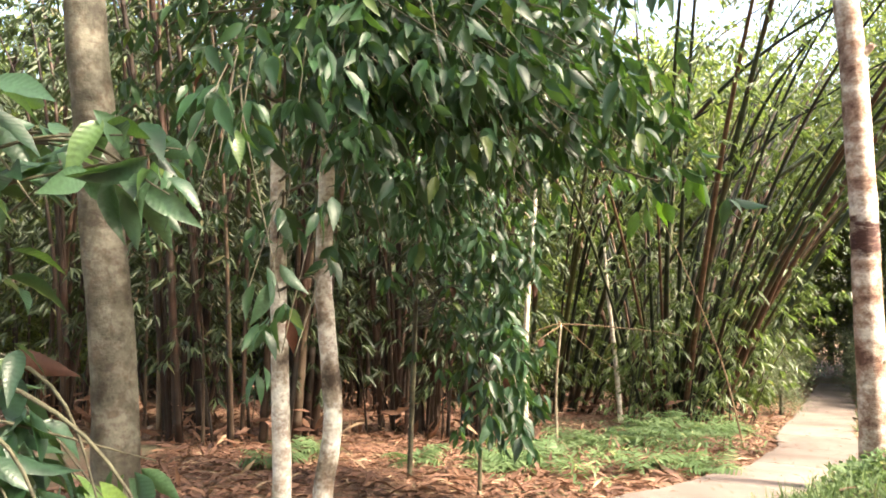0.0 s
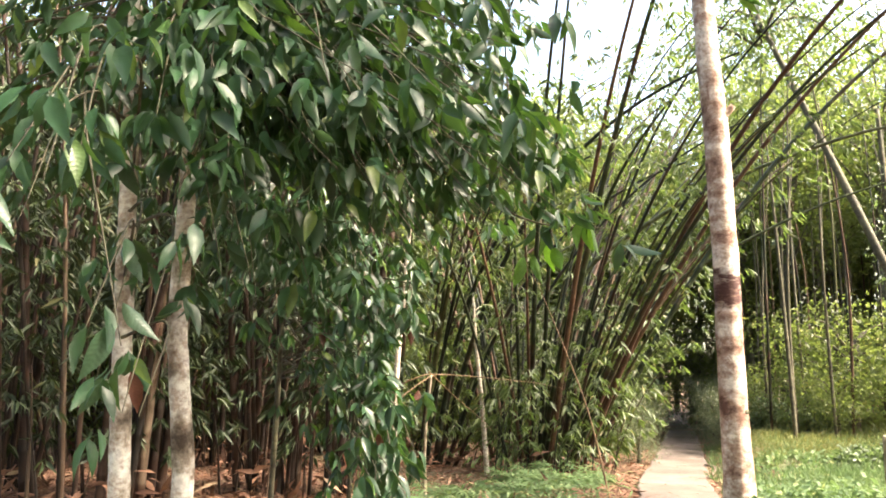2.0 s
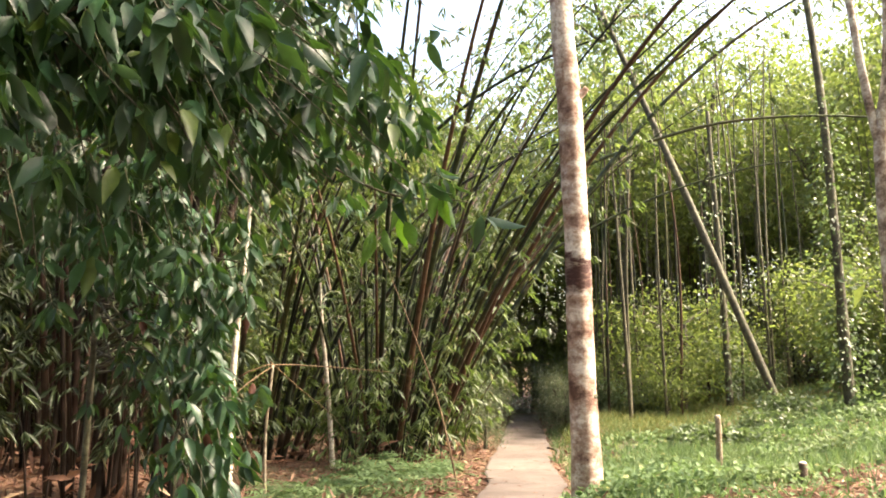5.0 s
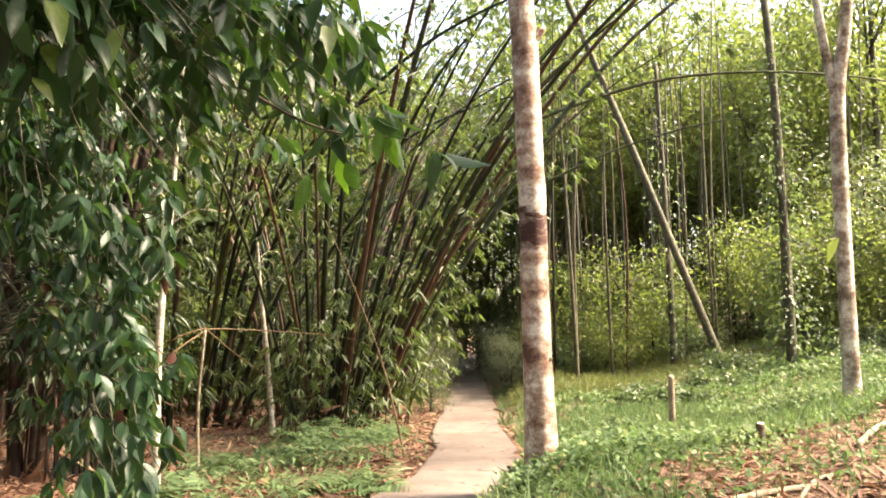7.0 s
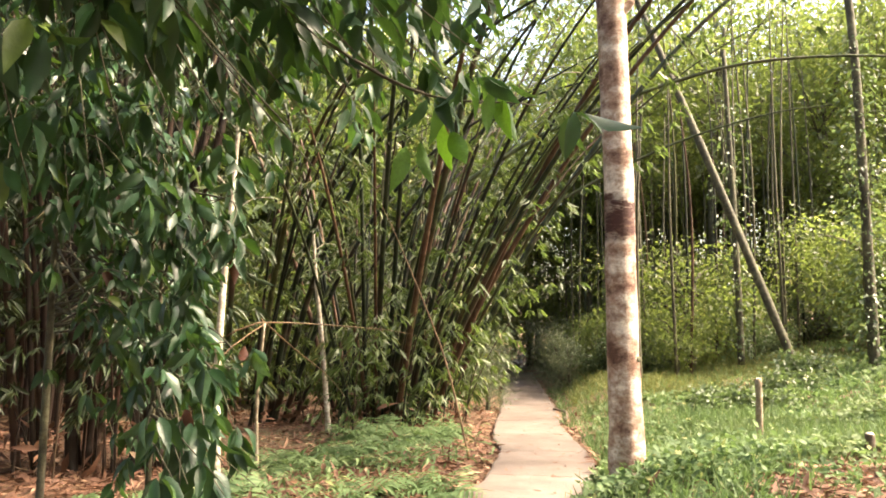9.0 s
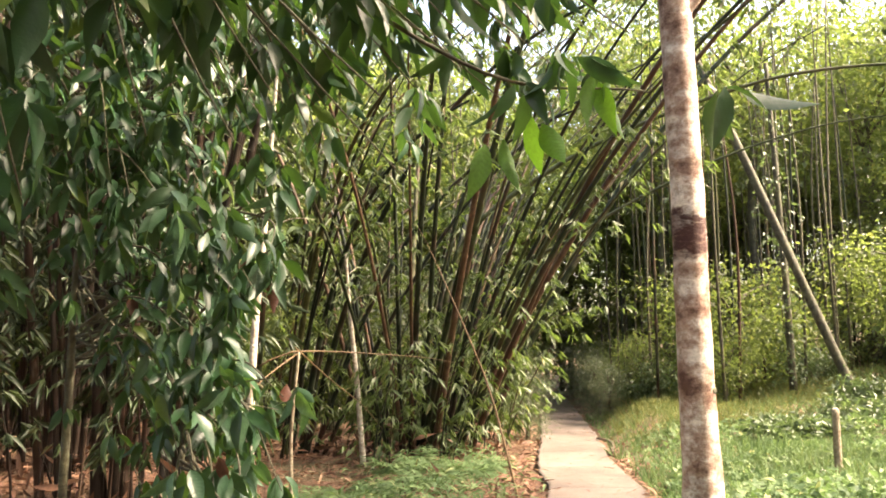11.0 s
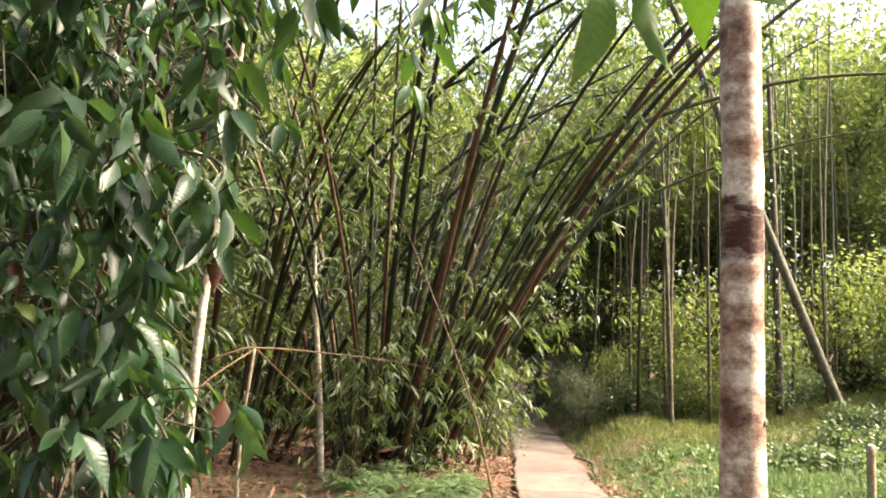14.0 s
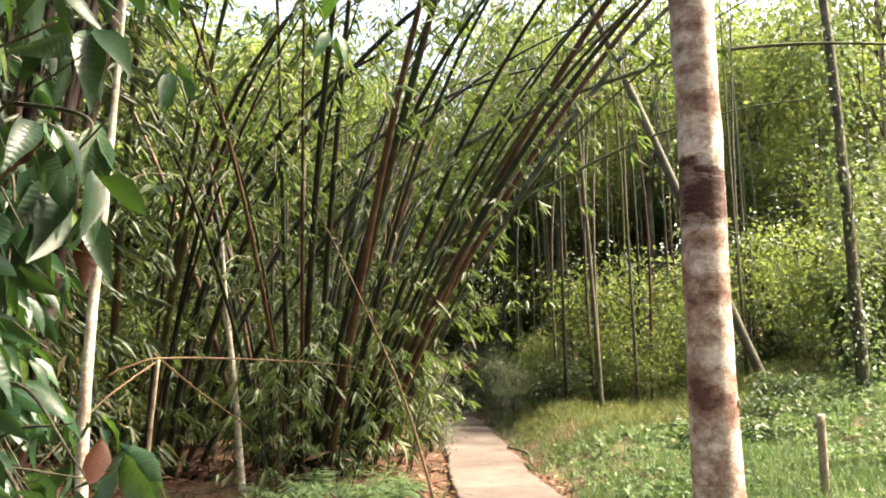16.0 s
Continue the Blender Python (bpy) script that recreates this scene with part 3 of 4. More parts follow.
def crown_leaves(centres, per, size, spread, r, shape=OVATE_LOW):
    """Leaf clumps round the ends of limbs."""
    P, D = [], []
    for c in centres:
        k = int(per * (0.6 + 0.8 * r.random()))
        off = r.standard_normal((k, 3)) * spread * np.array([1, 1, 0.6])
        P.append(np.array(c) + off)
        D.append(off * 0.5 + r.standard_normal((k, 3)) * 0.5 * spread + np.array([0, 0, -0.3 * spread]))
    P, D = np.vstack(P), np.vstack(D)
    return scatter(shape, P, D, size * (0.7 + 0.6 * r.random(len(P))), r)


def tree(name, pts, radii, mat, label, seed, limbs, crown_at, crown_radius, crown_height, per, leaf_size, leaf_mat, group="", extra=()):
    """A standing tree: trunk, limbs reaching into the crown, and a crown of many leaves."""
    r = np.random.default_rng(seed)
    top = thing(name, (0, 0, 0), label, "tree", group)
    part("trunk", trunk_mesh("trunk", pts, radii, mat, seed=seed), top)
    head = np.array(pts[-1])
    ends = []
    for k in range(limbs):
        a = 2 * np.pi * (k + 0.6 * r.random()) / limbs
        q = crown_radius * (0.35 + 0.65 * r.random())
        end = np.array(crown_at) + np.array([q * math.cos(a), q * math.sin(a), crown_height * (r.random() - 0.5)])
        root = head - np.array([0, 0, 1.2 * r.random()])
        mid = (root + end) / 2 + np.array([0, 0, 0.25 * crown_radius])
        part("limb", trunk_mesh("limb", [root, mid, end], [radii[-1] * 0.8, radii[-1] * 0.5, 0.012], mat, 7, seed + k, 0.03, 12), top)
        for u in np.linspace(0.4, 1, 6):
            ends.append((1 - u) ** 2 * root + 2 * u * (1 - u) * mid + u * u * end + r.standard_normal(3) * 0.25 * crown_radius * u)
    for f in extra:
        f(top)
    v, f = crown_leaves(ends, per, leaf_size, crown_radius * 0.22, r)
    tagged(part("crown", mesh_of("crown", v, f, leaf_mat), top), kind="stuff")
    return top


def main_tree_extra(top):
    # broken limb scar on the bark, and buttress roots
    part("branch_stub", trunk_mesh("branch_stub", [(4.14, 7.73, 4.06), (4.22, 7.68, 4.13), (4.27, 7.64, 4.19)], [0.06, 0.045, 0.028], pale_bark, 9, 5, 0.06, 8), top)
    part("knot", trunk_mesh("knot", [(4.29, 7.86, 1.0), (4.34, 7.79, 1.0), (4.345, 7.78, 1.0)], [0.042, 0.03, 0.01], dark_bark, 9, 6, 0.08, 6), top)


tree("tree", [(4.318, 7.961, -0.1), (4.303, 7.944, 0.38), (4.249, 7.895, 1.43), (4.217, 7.841, 2.39), (4.169, 7.801, 3.26), (4.12, 7.762, 4.14), (4.037, 7.733, 5.17), (3.927, 7.69, 8.4)],
     [0.18, 0.155, 0.138, 0.134, 0.131, 0.128, 0.12, 0.085], pale_bark, "smooth pale ringed trunk with a dark red scar beside the path", 21, 6, (4.2, 8.4, 10.2), 2.6, 2.2, 90, 0.2, forest_leaf, extra=(main_tree_extra,))


def fork_extra(top):
    part("limb", trunk_mesh("limb", [(9.36, 8.36, 4.05), (9.27, 8.46, 5.0), (9.18, 8.57, 6.6), (9.1, 8.7, 8.2)], [0.07, 0.056, 0.048, 0.025], fork_bark, 10, 31, 0.02, 20), top)


tree("forked_tree", [(9.33, 8.39, 0.2), (9.34, 8.39, 0.6), (9.34, 8.39, 2.33), (9.36, 8.37, 4.2), (9.46, 8.26, 5.2), (9.5, 8.19, 6.4), (9.55, 8.15, 8.5)],
     [0.135, 0.11, 0.1, 0.096, 0.078, 0.07, 0.04], fork_bark, "slender pale tree forking into two stems on the grassy bank", 22, 5, (9.6, 8.6, 9.8), 2.2, 2.0, 80, 0.18, forest_leaf, extra=(fork_extra,))

tree("tree", [(13.51, 12.89, 0.1), (13.49, 12.91, 3.36), (13.45, 12.96, 6.47), (13.34, 13.08, 9.07), (13.24, 13.28, 11.0)],
     [0.115, 0.09, 0.082, 0.072, 0.05], dark_bark, "dark vine-clad tree trunk standing in undergrowth", 23, 5, (13.34, 13.48, 11.4), 2.4, 2.2, 90, 0.2, forest_leaf)

tree("tree", [(11.21, 8.82, 0.25), (11.26, 8.74, 2.55), (11.24, 8.77, 4.01), (11.24, 8.78, 5.43), (11.24, 8.78, 6.52), (11.09, 8.93, 9.0)],
     [0.15, 0.12, 0.11, 0.1, 0.095, 0.06], fork_bark, "pale slightly leaning tree trunk on the open bank", 26, 5, (11.24, 9.08, 10.0), 2.2, 2.0, 80, 0.18, forest_leaf)


def vine(line_pts, low, high, count, seed):
    """Creeper leaves wrapped round a trunk."""
    r = np.random.default_rng(seed)
    top = thing("climbing_vine", (0, 0, 0), "leafy creeper climbing a dark trunk", "vine", "climbing vines")
    line = spline(line_pts, 60)
    P, D = [], []
    for k in range(count):
        z = low + (high - low) * r.random() ** 1.4
        c = np.array([np.interp(z, line[:, 2], line[:, 0]), np.interp(z, line[:, 2], line[:, 1]), z])
        a, q = r.random() * 6.28, 0.12 + abs(r.normal()) * 0.28
        out = np.array([math.cos(a), math.sin(a), 0])
        P.append(c + out * q)
        D.append(out * 0.7 + r.standard_normal(3) * 0.4 + [0, 0, -0.4])
    t = np.linspace(0, 1, 40)
    zz = low - 0.1 + (high - low) * t
    coil = np.c_[np.interp(zz, line[:, 2], line[:, 0]) + 0.12 * np.cos(9 * t), np.interp(zz, line[:, 2], line[:, 1]) + 0.12 * np.sin(9 * t), zz]
    v, f = tube(coil, np.linspace(0.014, 0.005, 40), 5)
    part("stem", mesh_of("stem", v, f, twig_bark), top)
    v, f = scatter(SMALL, P, D, 0.11 * (0.6 + 0.7 * r.random(count)), r)
    tagged(part("leaves", mesh_of("leaves", v, f, shade_leaf), top), kind="stuff")


vine([(13.51, 12.89, 0.12), (13.49, 12.91, 3.36), (13.45, 12.96, 6.47), (13.34, 13.08, 9.07)], 0.0, 7.0, 1500, 91)
vine([(13.82, 16.77, 0.0), (13.8, 16.8, 3.0), (13.7, 16.88, 7.83)], 0.2, 6.5, 700, 92)

tree("leaning_tree", [(13.9, 15.1, 0.1), (13.73, 15.24, 0.5), (12.72, 16.64, 5.25), (11.45, 18.29, 10.8)],
     [0.135, 0.1, 0.092, 0.07], dark_bark, "dark trunk leaning steeply across the clearing", 24, 7, (11.9, 18.6, 10.8), 3.0, 2.6, 80, 0.17, bamboo_leaf)

tree("tree", [(-1.78, 4.33, -0.2), (-1.8, 4.3, 1.0), (-1.89, 4.26, 1.95), (-1.95, 4.23, 2.6), (-2.03, 4.2, 3.4), (-2.2, 4.1, 7.0)],
     [0.14, 0.125, 0.118, 0.115, 0.11, 0.07], grey_bark, "grey-brown tree trunk behind hanging leaves", 25, 8, (-2.6, 5.0, 7.6), 3.2, 2.0, 150, 0.2, broad_leaf_shaded)


def pole_stem(name, pts, radii, mat, label, twigs=3, leaf_mat=None, leaf=0.13):
    """A thin stem with a few side twigs, each with its leaves."""
    top = thing(name, (0, 0, 0), label, "sapling", "thin saplings")
    r = np.random.default_rng(int(pts[0][0] * 100))
    part("stem", trunk_mesh("stem", pts, radii, mat, 8, len(name), 0.03, 30), top)
    line = spline(pts, 30)
    for k in range(twigs):
        root = line[int(29 * (0.55 + 0.44 * r.random()))]
        a = r.random() * 6.28
        tip = root + np.array([0.5 * math.cos(a), 0.5 * math.sin(a), 0.15])
        tw = part("twig", trunk_mesh("twig", [root, (root + tip) / 2 + [0, 0, 0.08], tip], [0.008, 0.006, 0.003], mat, 5, k, 0.02, 8), top)
        P = [root + (tip - root) * u + r.standard_normal(3) * 0.05 for u in np.linspace(0.3, 1, 14)]
        D = [np.array([math.cos(a + q), math.sin(a + q), -0.4]) for q in r.standard_normal(14)]
        v, f = scatter(OVATE_LOW, P, D, leaf * (0.7 + 0.6 * r.random(14)), r)
        part("leaves", mesh_of("leaves", v, f, leaf_mat or shade_leaf), tw)
    return top


pole_stem("sapling", [(1.0, 10.4, -0.75), (0.99, 10.39, 0.74), (1.03, 10.39, 1.62), (1.09, 10.38, 2.31), (1.14, 10.38, 3.02), (1.25, 10.4, 4.6)], [0.045, 0.04, 0.035, 0.03, 0.025, 0.013], sapling_bark, "thin straight sapling with pale cream bark")
pole_stem("sapling", [(1.59, 11.73, -0.75), (1.58, 11.74, 0.33), (1.66, 11.73, 1.28)], [0.024, 0.021, 0.017], weathered_wood, "short cut sapling stem propping crossed canes", 0)
pole_stem("sapling", [(3.43, 15.88, -0.85), (3.32, 15.9, 0.65), (3.2, 15.93, 1.9), (3.14, 15.95, 2.9)], [0.055, 0.046, 0.038, 0.022], sapling_bark, "slim pale sapling standing before the bamboo")
pole_stem("sapling", [(10.75, 16.6, -0.3), (10.7, 16.62, 1.5), (10.61, 16.69, 4.45), (10.55, 16.8, 7.0)], [0.05, 0.045, 0.035, 0.015], twig_bark, "thin dark sapling in the clearing")
pole_stem("sapling", [(13.82, 16.77, 0.0), (13.8, 16.8, 3.0), (13.7, 16.88, 7.83)], [0.09, 0.075, 0.05], dark_bark, "slim dark sapling behind the leaning trunk")


def cane(pts, radius, mat, label, name="bamboo_cane"):
    top = thing(name, (0, 0, 0), label, "bamboo", "fallen canes")
    part("culm", culm_mesh(spline(pts, 26), radius, mat), top)
    return top


cane([(4.25, 11.25, -0.7), (4.14, 11.83, 0.64), (3.99, 12.41, 1.58), (3.81, 13.3, 2.73), (3.75, 13.6, 3.05)], 0.016, dry_culm, "dry tan bamboo cane leaning against the clump beside the path")
cane([(1.2, 11.7, 1.13), (1.66, 11.73, 1.29), (3.34, 12.4, 1.16), (4.0, 12.7, 1.05)], 0.011, dry_culm, "dry bamboo cane lying level across a cut sapling")
cane([(1.62, 11.7, 1.33), (2.2, 12.6, 0.9), (2.86, 13.54, 0.45), (3.35, 14.3, 0.0)], 0.011, dry_culm, "dry bamboo cane slanting down behind the sapling")
cane([(1.66, 11.75, 1.27), (1.2, 11.3, 1.0), (0.7, 10.9, 0.55)], 0.009, dry_culm, "short dry cane slanting beside the sapling")
cane([(5.2, 17.2, 0.0), (5.67, 16.91, 3.14), (7.4, 16.21, 4.69), (8.74, 15.5, 5.42), (9.98, 14.7, 5.92), (11.2, 13.74, 6.24), (12.42, 12.59, 6.2), (13.49, 11.36, 5.89), (14.3, 10.4, 5.5)], 0.06, arch_culm, "long green bamboo culm bowed in an arch across the path")
cane([(6.3, 17.9, -0.6), (7.15, 17.41, 2.61), (8.11, 16.98, 3.31), (9.26, 16.35, 4.08), (10.88, 15.28, 4.96), (12.3, 14.11, 5.43), (13.2, 13.3, 5.5)], 0.05, arch_culm, "green bamboo culm bent low over the path")
cane([(18.0, 27.0, -0.52), (19.6, 27.5, 0.14), (21.4, 28.0, 0.78)], 0.06, weathered_wood, "fallen bleached pole propped in the undergrowth", "fallen_pole")


def post(x, y, z0, z1, radius, mat, label, name):
    ob = thing(name, (0, 0, 0), label, "post", "posts on the bank")
    pts = [(x, y, z0 - 0.15), (x + 0.005, y, (z0 + z1) / 2), (x + 0.012, y, z1)]
    part("shaft", trunk_mesh("shaft", pts, [radius * 1.05, radius, radius * 0.96], mat, 9, 4, 0.04, 12), ob)
    part("cut_end", trunk_mesh("cut_end", [(x + 0.012, y, z1 - 0.002), (x + 0.012, y, z1 + 0.004), (x + 0.012, y, z1 + 0.012)], [radius * 0.9, radius * 0.82, radius * 0.55], sapling_bark, 9, 5, 0.03, 4), ob)


post(6.99, 9.15, -0.2, 0.6, 0.04, weathered_wood, "weathered round wooden post standing in grass", "wooden_post")
post(6.44, 7.25, 0.03, 0.29, 0.045, charred_wood, "short dark sawn stump stake in the litter", "stump")
post(6.85, 9.23, -0.2, -0.05, 0.032, charred_wood, "low broken peg beside the post", "stump")
post(7.25, 9.0, -0.2, -0.07, 0.045, charred_wood, "low dark sawn peg in the weeds beside the post", "stump")


def fallen(pts, radius, mat, label):
    top = thing("fallen_branch", (0, 0, 0), label, "branch", "fallen branches")
    p = [(x, y, soil_at(x, y) + h) for x, y, h in pts]
    part("stick", trunk_mesh("stick", p, [radius, radius * 0.9, radius * 0.6], mat, 8, int(pts[0][0] * 10), 0.05, 14), top)


fallen([(4.3, 5.62, 0.02), (4.8, 5.68, 0.05), (5.35, 5.66, 0.03)], 0.028, weathered_wood, "pale broken bamboo cane lying on litter")
fallen([(4.9, 5.5, 0.02), (5.4, 5.75, 0.04), (5.95, 5.85, 0.02)], 0.016, weathered_wood, "thin dry stick lying across the litter")
fallen([(5.5, 5.2, 0.02), (5.9, 5.5, 0.04), (6.5, 5.6, 0.02)], 0.02, dry_culm, "brown fallen stick on dry leaves")
fallen([(6.6, 6.3, 0.02), (7.2, 6.5, 0.06), (7.9, 6.6, 0.03)], 0.03, weathered_wood, "bleached fallen branch in the weeds")
fallen([(3.0, 11.9, 0.02), (2.4, 12.1, 0.05), (1.7, 12.5, 0.03)], 0.02, dry_culm, "dry cane lying among brown bamboo leaves")
fallen([(4.4, 12.3, 0.02), (4.9, 12.9, 0.04), (5.2, 13.7, 0.02)], 0.018, dry_culm, "dry cane lying at the path's edge")
fallen([(7.6, 14.6, 0.03), (8.2, 15.6, 0.08), (8.6, 16.8, 0.04)], 0.03, charred_wood, "dark rotting branch along the path's bank")

# ---- hanging broad leaves ----
WALK = np.array([p[1] for p in PATH])


def clear_of_walk(p, gap=0.72):
    return np.min(np.linalg.norm((WALK - p) * np.array([1, 1, 0.75]), axis=1)) > gap


leaf_meshes = []
for k in range(4):
    vv, ff = blade(8, ovate, 0.25 + 0.12 * k, 0.16 + 0.1 * k, 0.014)
    leaf_meshes.append(mesh_of("leaf", vv, ff, broad_leaf))
dead_meshes = []
for k in range(2):
    vv, ff = blade(8, ovate, 0.5, 0.35 + 0.2 * k, 0.03)
    dead_meshes.append(mesh_of("leaf", vv, ff, dead_leaf))
bright_meshes = []
for k in range(2):
    vv, ff = blade(8, ovate, 0.3, 0.2 + 0.15 * k, 0.016)
    bright_meshes.append(mesh_of("leaf", vv, ff, bright_leaf))


def leafy_branch(root, mid, tip, count, size, r, side=0.28, down=0.5):
    """Leaf places along a drooping branch: clustered, alternate, tips hanging."""
    line = spline([root, mid, tip], 20)
    P, D = [], []
    whorls = max(2, count // 6)
    for k in range(whorls):
        u = 0.3 + 0.7 * (k + 0.6 * r.random() + 0.4) / whorls
        i = min(u, 1) * 18.99
        q = int(i)
        node = line[q] + (line[q + 1] - line[q]) * (i - q) + r.standard_normal(3) * side * np.array([1, 1, 0.8])
        way = line[q + 1] - line[q]
        way /= np.linalg.norm(way)
        turn = r.random() * 6.28
        n = int(r.integers(4, 8))
        for j in range(n):
            a = turn + 6.28 * j / n + 0.3 * r.standard_normal()
            d = np.array([math.cos(a), math.sin(a), 0]) * (0.35 + 0.5 * r.random()) + way * 0.35 + np.array([0, 0, -down * (0.6 + r.random())])
            P.append(node + d * 0.03 + r.standard_normal(3) * 0.02)
            D.append(d)
    return line, P, D


def broadleaf_tree(pts, radii, bark, label, seed, boughs, singles, mass_size, name="broadleaf_tree"):
    """Understorey tree: trunk, boughs, and leaves, the nearest of them one by one."""
    r = np.random.default_rng(seed)
    top = thing(name, (0, 0, 0), label, "tree", "understorey trees")
    part("trunk", trunk_mesh("trunk", pts, radii, bark, 12, seed, 0.03), top)
    P, D = [], []
    for root, mid, tip, count, side, down in boughs:
        line, p, d = leafy_branch(root, mid, tip, count, mass_size, r, side, down)
        part("branch", trunk_mesh("branch", [root, mid, tip], [0.011, 0.006, 0.002], dark_bark, 5, seed, 0.02, 14), top)
        P += p
        D += d
    keep = [k for k in range(len(P)) if clear_of_walk(P[k])]
    P, D = np.array(P)[keep], np.array(D)[keep]
    order = r.permutation(len(P))
    for k in order[:singles]:
        way = D[k]
        m = Matrix.Identity(4)
        rot = frame_of(way, r)
        s = mass_size * (0.75 + 0.5 * r.random())
        for a in range(3):
            for b in range(3):
                m[a][b] = float(rot[a][b]) * s
            m[a][3] = float(P[k][a])
        lf = part("leaf", dead_meshes[k % 2] if r.random() < 0.025 else leaf_meshes[int(r.integers(4))], top)
        lf.matrix_basis = m
    # the remaining leaves get the copy with shade in its colour
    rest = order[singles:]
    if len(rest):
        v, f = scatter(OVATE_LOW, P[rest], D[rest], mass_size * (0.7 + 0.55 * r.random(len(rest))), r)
        tagged(part("foliage", mesh_of("foliage", v, f, broad_leaf_shaded), top), kind="stuff")
    return top


def boughs_into(root_of, box, count, leaves, r, side, down, arch=0.35):
    """Boughs from a trunk to spots spread through a box of space."""
    out = []
    (x0, x1), (y0, y1), (z0, z1) = box
    for _ in range(count):
        tip = np.array([x0 + (x1 - x0) * r.random(), y0 + (y1 - y0) * r.random(), z0 + (z1 - z0) * r.random()])
        root = np.array(root_of) + np.array([0, 0, 0.8 * r.random() - 0.2])
        mid = root + (tip - root) * 0.55 + np.array([0.12 * r.standard_normal(), 0.12 * r.standard_normal(), arch * (0.6 + 0.8 * r.random())])
        out.append((root, mid, tip, leaves, side, down))
    return out


r1 = np.random.default_rng(41)
broadleaf_tree([(-0.8, 5.35, -0.3), (-0.82, 5.33, 0.22), (-0.76, 5.34, 0.75), (-0.82, 5.33, 1.45), (-0.84, 5.33, 1.9), (-0.8, 5.4, 4.2), (-0.75, 5.5, 5.6)],
               [0.075, 0.07, 0.066, 0.062, 0.06, 0.045, 0.03], white_bark, "slim crooked tree with pale mottled bark and drooping glossy leaves", 42,
               boughs_into((-0.8, 5.4, 3.2), ((-0.7, 0.85), (3.3, 4.85), (1.75, 2.9)), 54, 46, r1, 0.17, 0.4)
               + boughs_into((-0.8, 5.4, 3.3), ((0.85, 1.4), (4.1, 4.85), (2.2, 2.9)), 16, 46, r1, 0.14, 0.4)
               + boughs_into((-0.8, 5.4, 3.4), ((0.8, 1.8), (4.9, 6.0), (2.5, 3.2)), 16, 40, r1, 0.17, 0.45)
               + boughs_into((-0.8, 5.4, 3.8), ((-1.2, 1.7), (3.4, 6.2), (2.8, 4.2)), 56, 46, r1, 0.24, 0.6)
               + boughs_into((-0.78, 5.45, 4.9), ((-3.6, 0.5), (3.0, 8.2), (4.2, 6.6)), 48, 66, r1, 0.4, 0.5)
               # second high layer of boughs, added to shade the bushes below
               + boughs_into((-0.75, 5.5, 5.4), ((-3.6, 1.0), (5.6, 10.8), (5.0, 7.2)), 46, 66, r1, 0.4, 0.5)
               + boughs_into((-0.8, 5.4, 4.1), ((0.5, 2.2), (6.5, 7.9), (2.6, 3.4)), 24, 34, r1, 0.18, 0.5)
               + boughs_into((-0.8, 5.4, 3.4), ((0.75, 1.5), (4.75, 5.6), (2.15, 2.55)), 7, 22, r1, 0.12, 0.6)
               + boughs_into((-0.8, 5.4, 3.6), ((0.5, 1.9), (5.5, 6.8), (2.35, 3.0)), 15, 26, r1, 0.15, 0.6),
               300, 0.16)
r2 = np.random.default_rng(43)
broadleaf_tree([(-1.06, 5.0, -0.3), (-1.02, 4.99, 0.3), (-1.04, 4.98, 0.94), (-1.08, 4.98, 2.0), (-1.15, 5.0, 4.6)],
               [0.066, 0.062, 0.058, 0.052, 0.035], white_bark, "slim upright tree with white blotched bark", 44,
               boughs_into((-1.08, 4.98, 2.6), ((-1.1, -0.2), (2.6, 4.3), (1.5, 3.0)), 9, 26, r2, 0.12, 0.6)
               + boughs_into((-1.1, 5.0, 3.4), ((-3.0, -0.5), (6.0, 9.0), (2.0, 4.8)), 34, 44, r2, 0.25, 0.6)
               + boughs_into((-1.08, 4.98, 1.8), ((-1.0, -0.5), (3.0, 3.8), (1.0, 1.5)), 4, 14, r2, 0.1, 0.6),
               220, 0.15)
r3 = np.random.default_rng(45)
broadleaf_tree([(-0.45, 8.6, -0.7), (-0.4, 8.55, 0.8), (-0.35, 8.5, 2.2), (-0.2, 8.5, 3.8)], [0.03, 0.028, 0.025, 0.018], dark_bark,
               "bushy young tree thick with dark drooping leaves", 46,
               boughs_into((-0.35, 8.5, 2.5), ((-0.8, 0.75), (6.5, 8.3), (1.75, 2.8)), 40, 40, r3, 0.16, 0.5)
               + boughs_into((-0.35, 8.5, 1.5), ((0.35, 0.75), (6.7, 7.5), (0.5, 1.7)), 11, 34, r3, 0.13, 0.35)
               + boughs_into((-0.35, 8.5, 1.5), ((0.2, 0.8), (7.2, 8.6), (0.0, 1.6)), 16, 34, r3, 0.15, 0.5)
               + boughs_into((-0.3, 8.5, 3.4), ((-1.6, 0.8), (6.6, 8.8), (2.6, 4.4)), 40, 44, r3, 0.2, 0.6),
               300, 0.155)
r6 = np.random.default_rng(50)
broadleaf_tree([(0.3, 7.6, -0.5), (0.32, 7.55, 0.5), (0.36, 7.5, 1.4), (0.4, 7.45, 2.3)], [0.022, 0.019, 0.015, 0.008], twig_bark,
               "young tree with big hanging dark green leaves", 52,
               boughs_into((0.36, 7.5, 1.7), ((0.35, 0.85), (6.0, 7.0), (1.5, 2.3)), 13, 14, r6, 0.09, 0.8, 0.1)
               + boughs_into((0.33, 7.53, 0.8), ((0.35, 0.85), (6.0, 7.0), (0.4, 1.4)), 17, 14, r6, 0.09, 0.6, 0.1),
               220, 0.18)
r5 = np.random.default_rng(47)
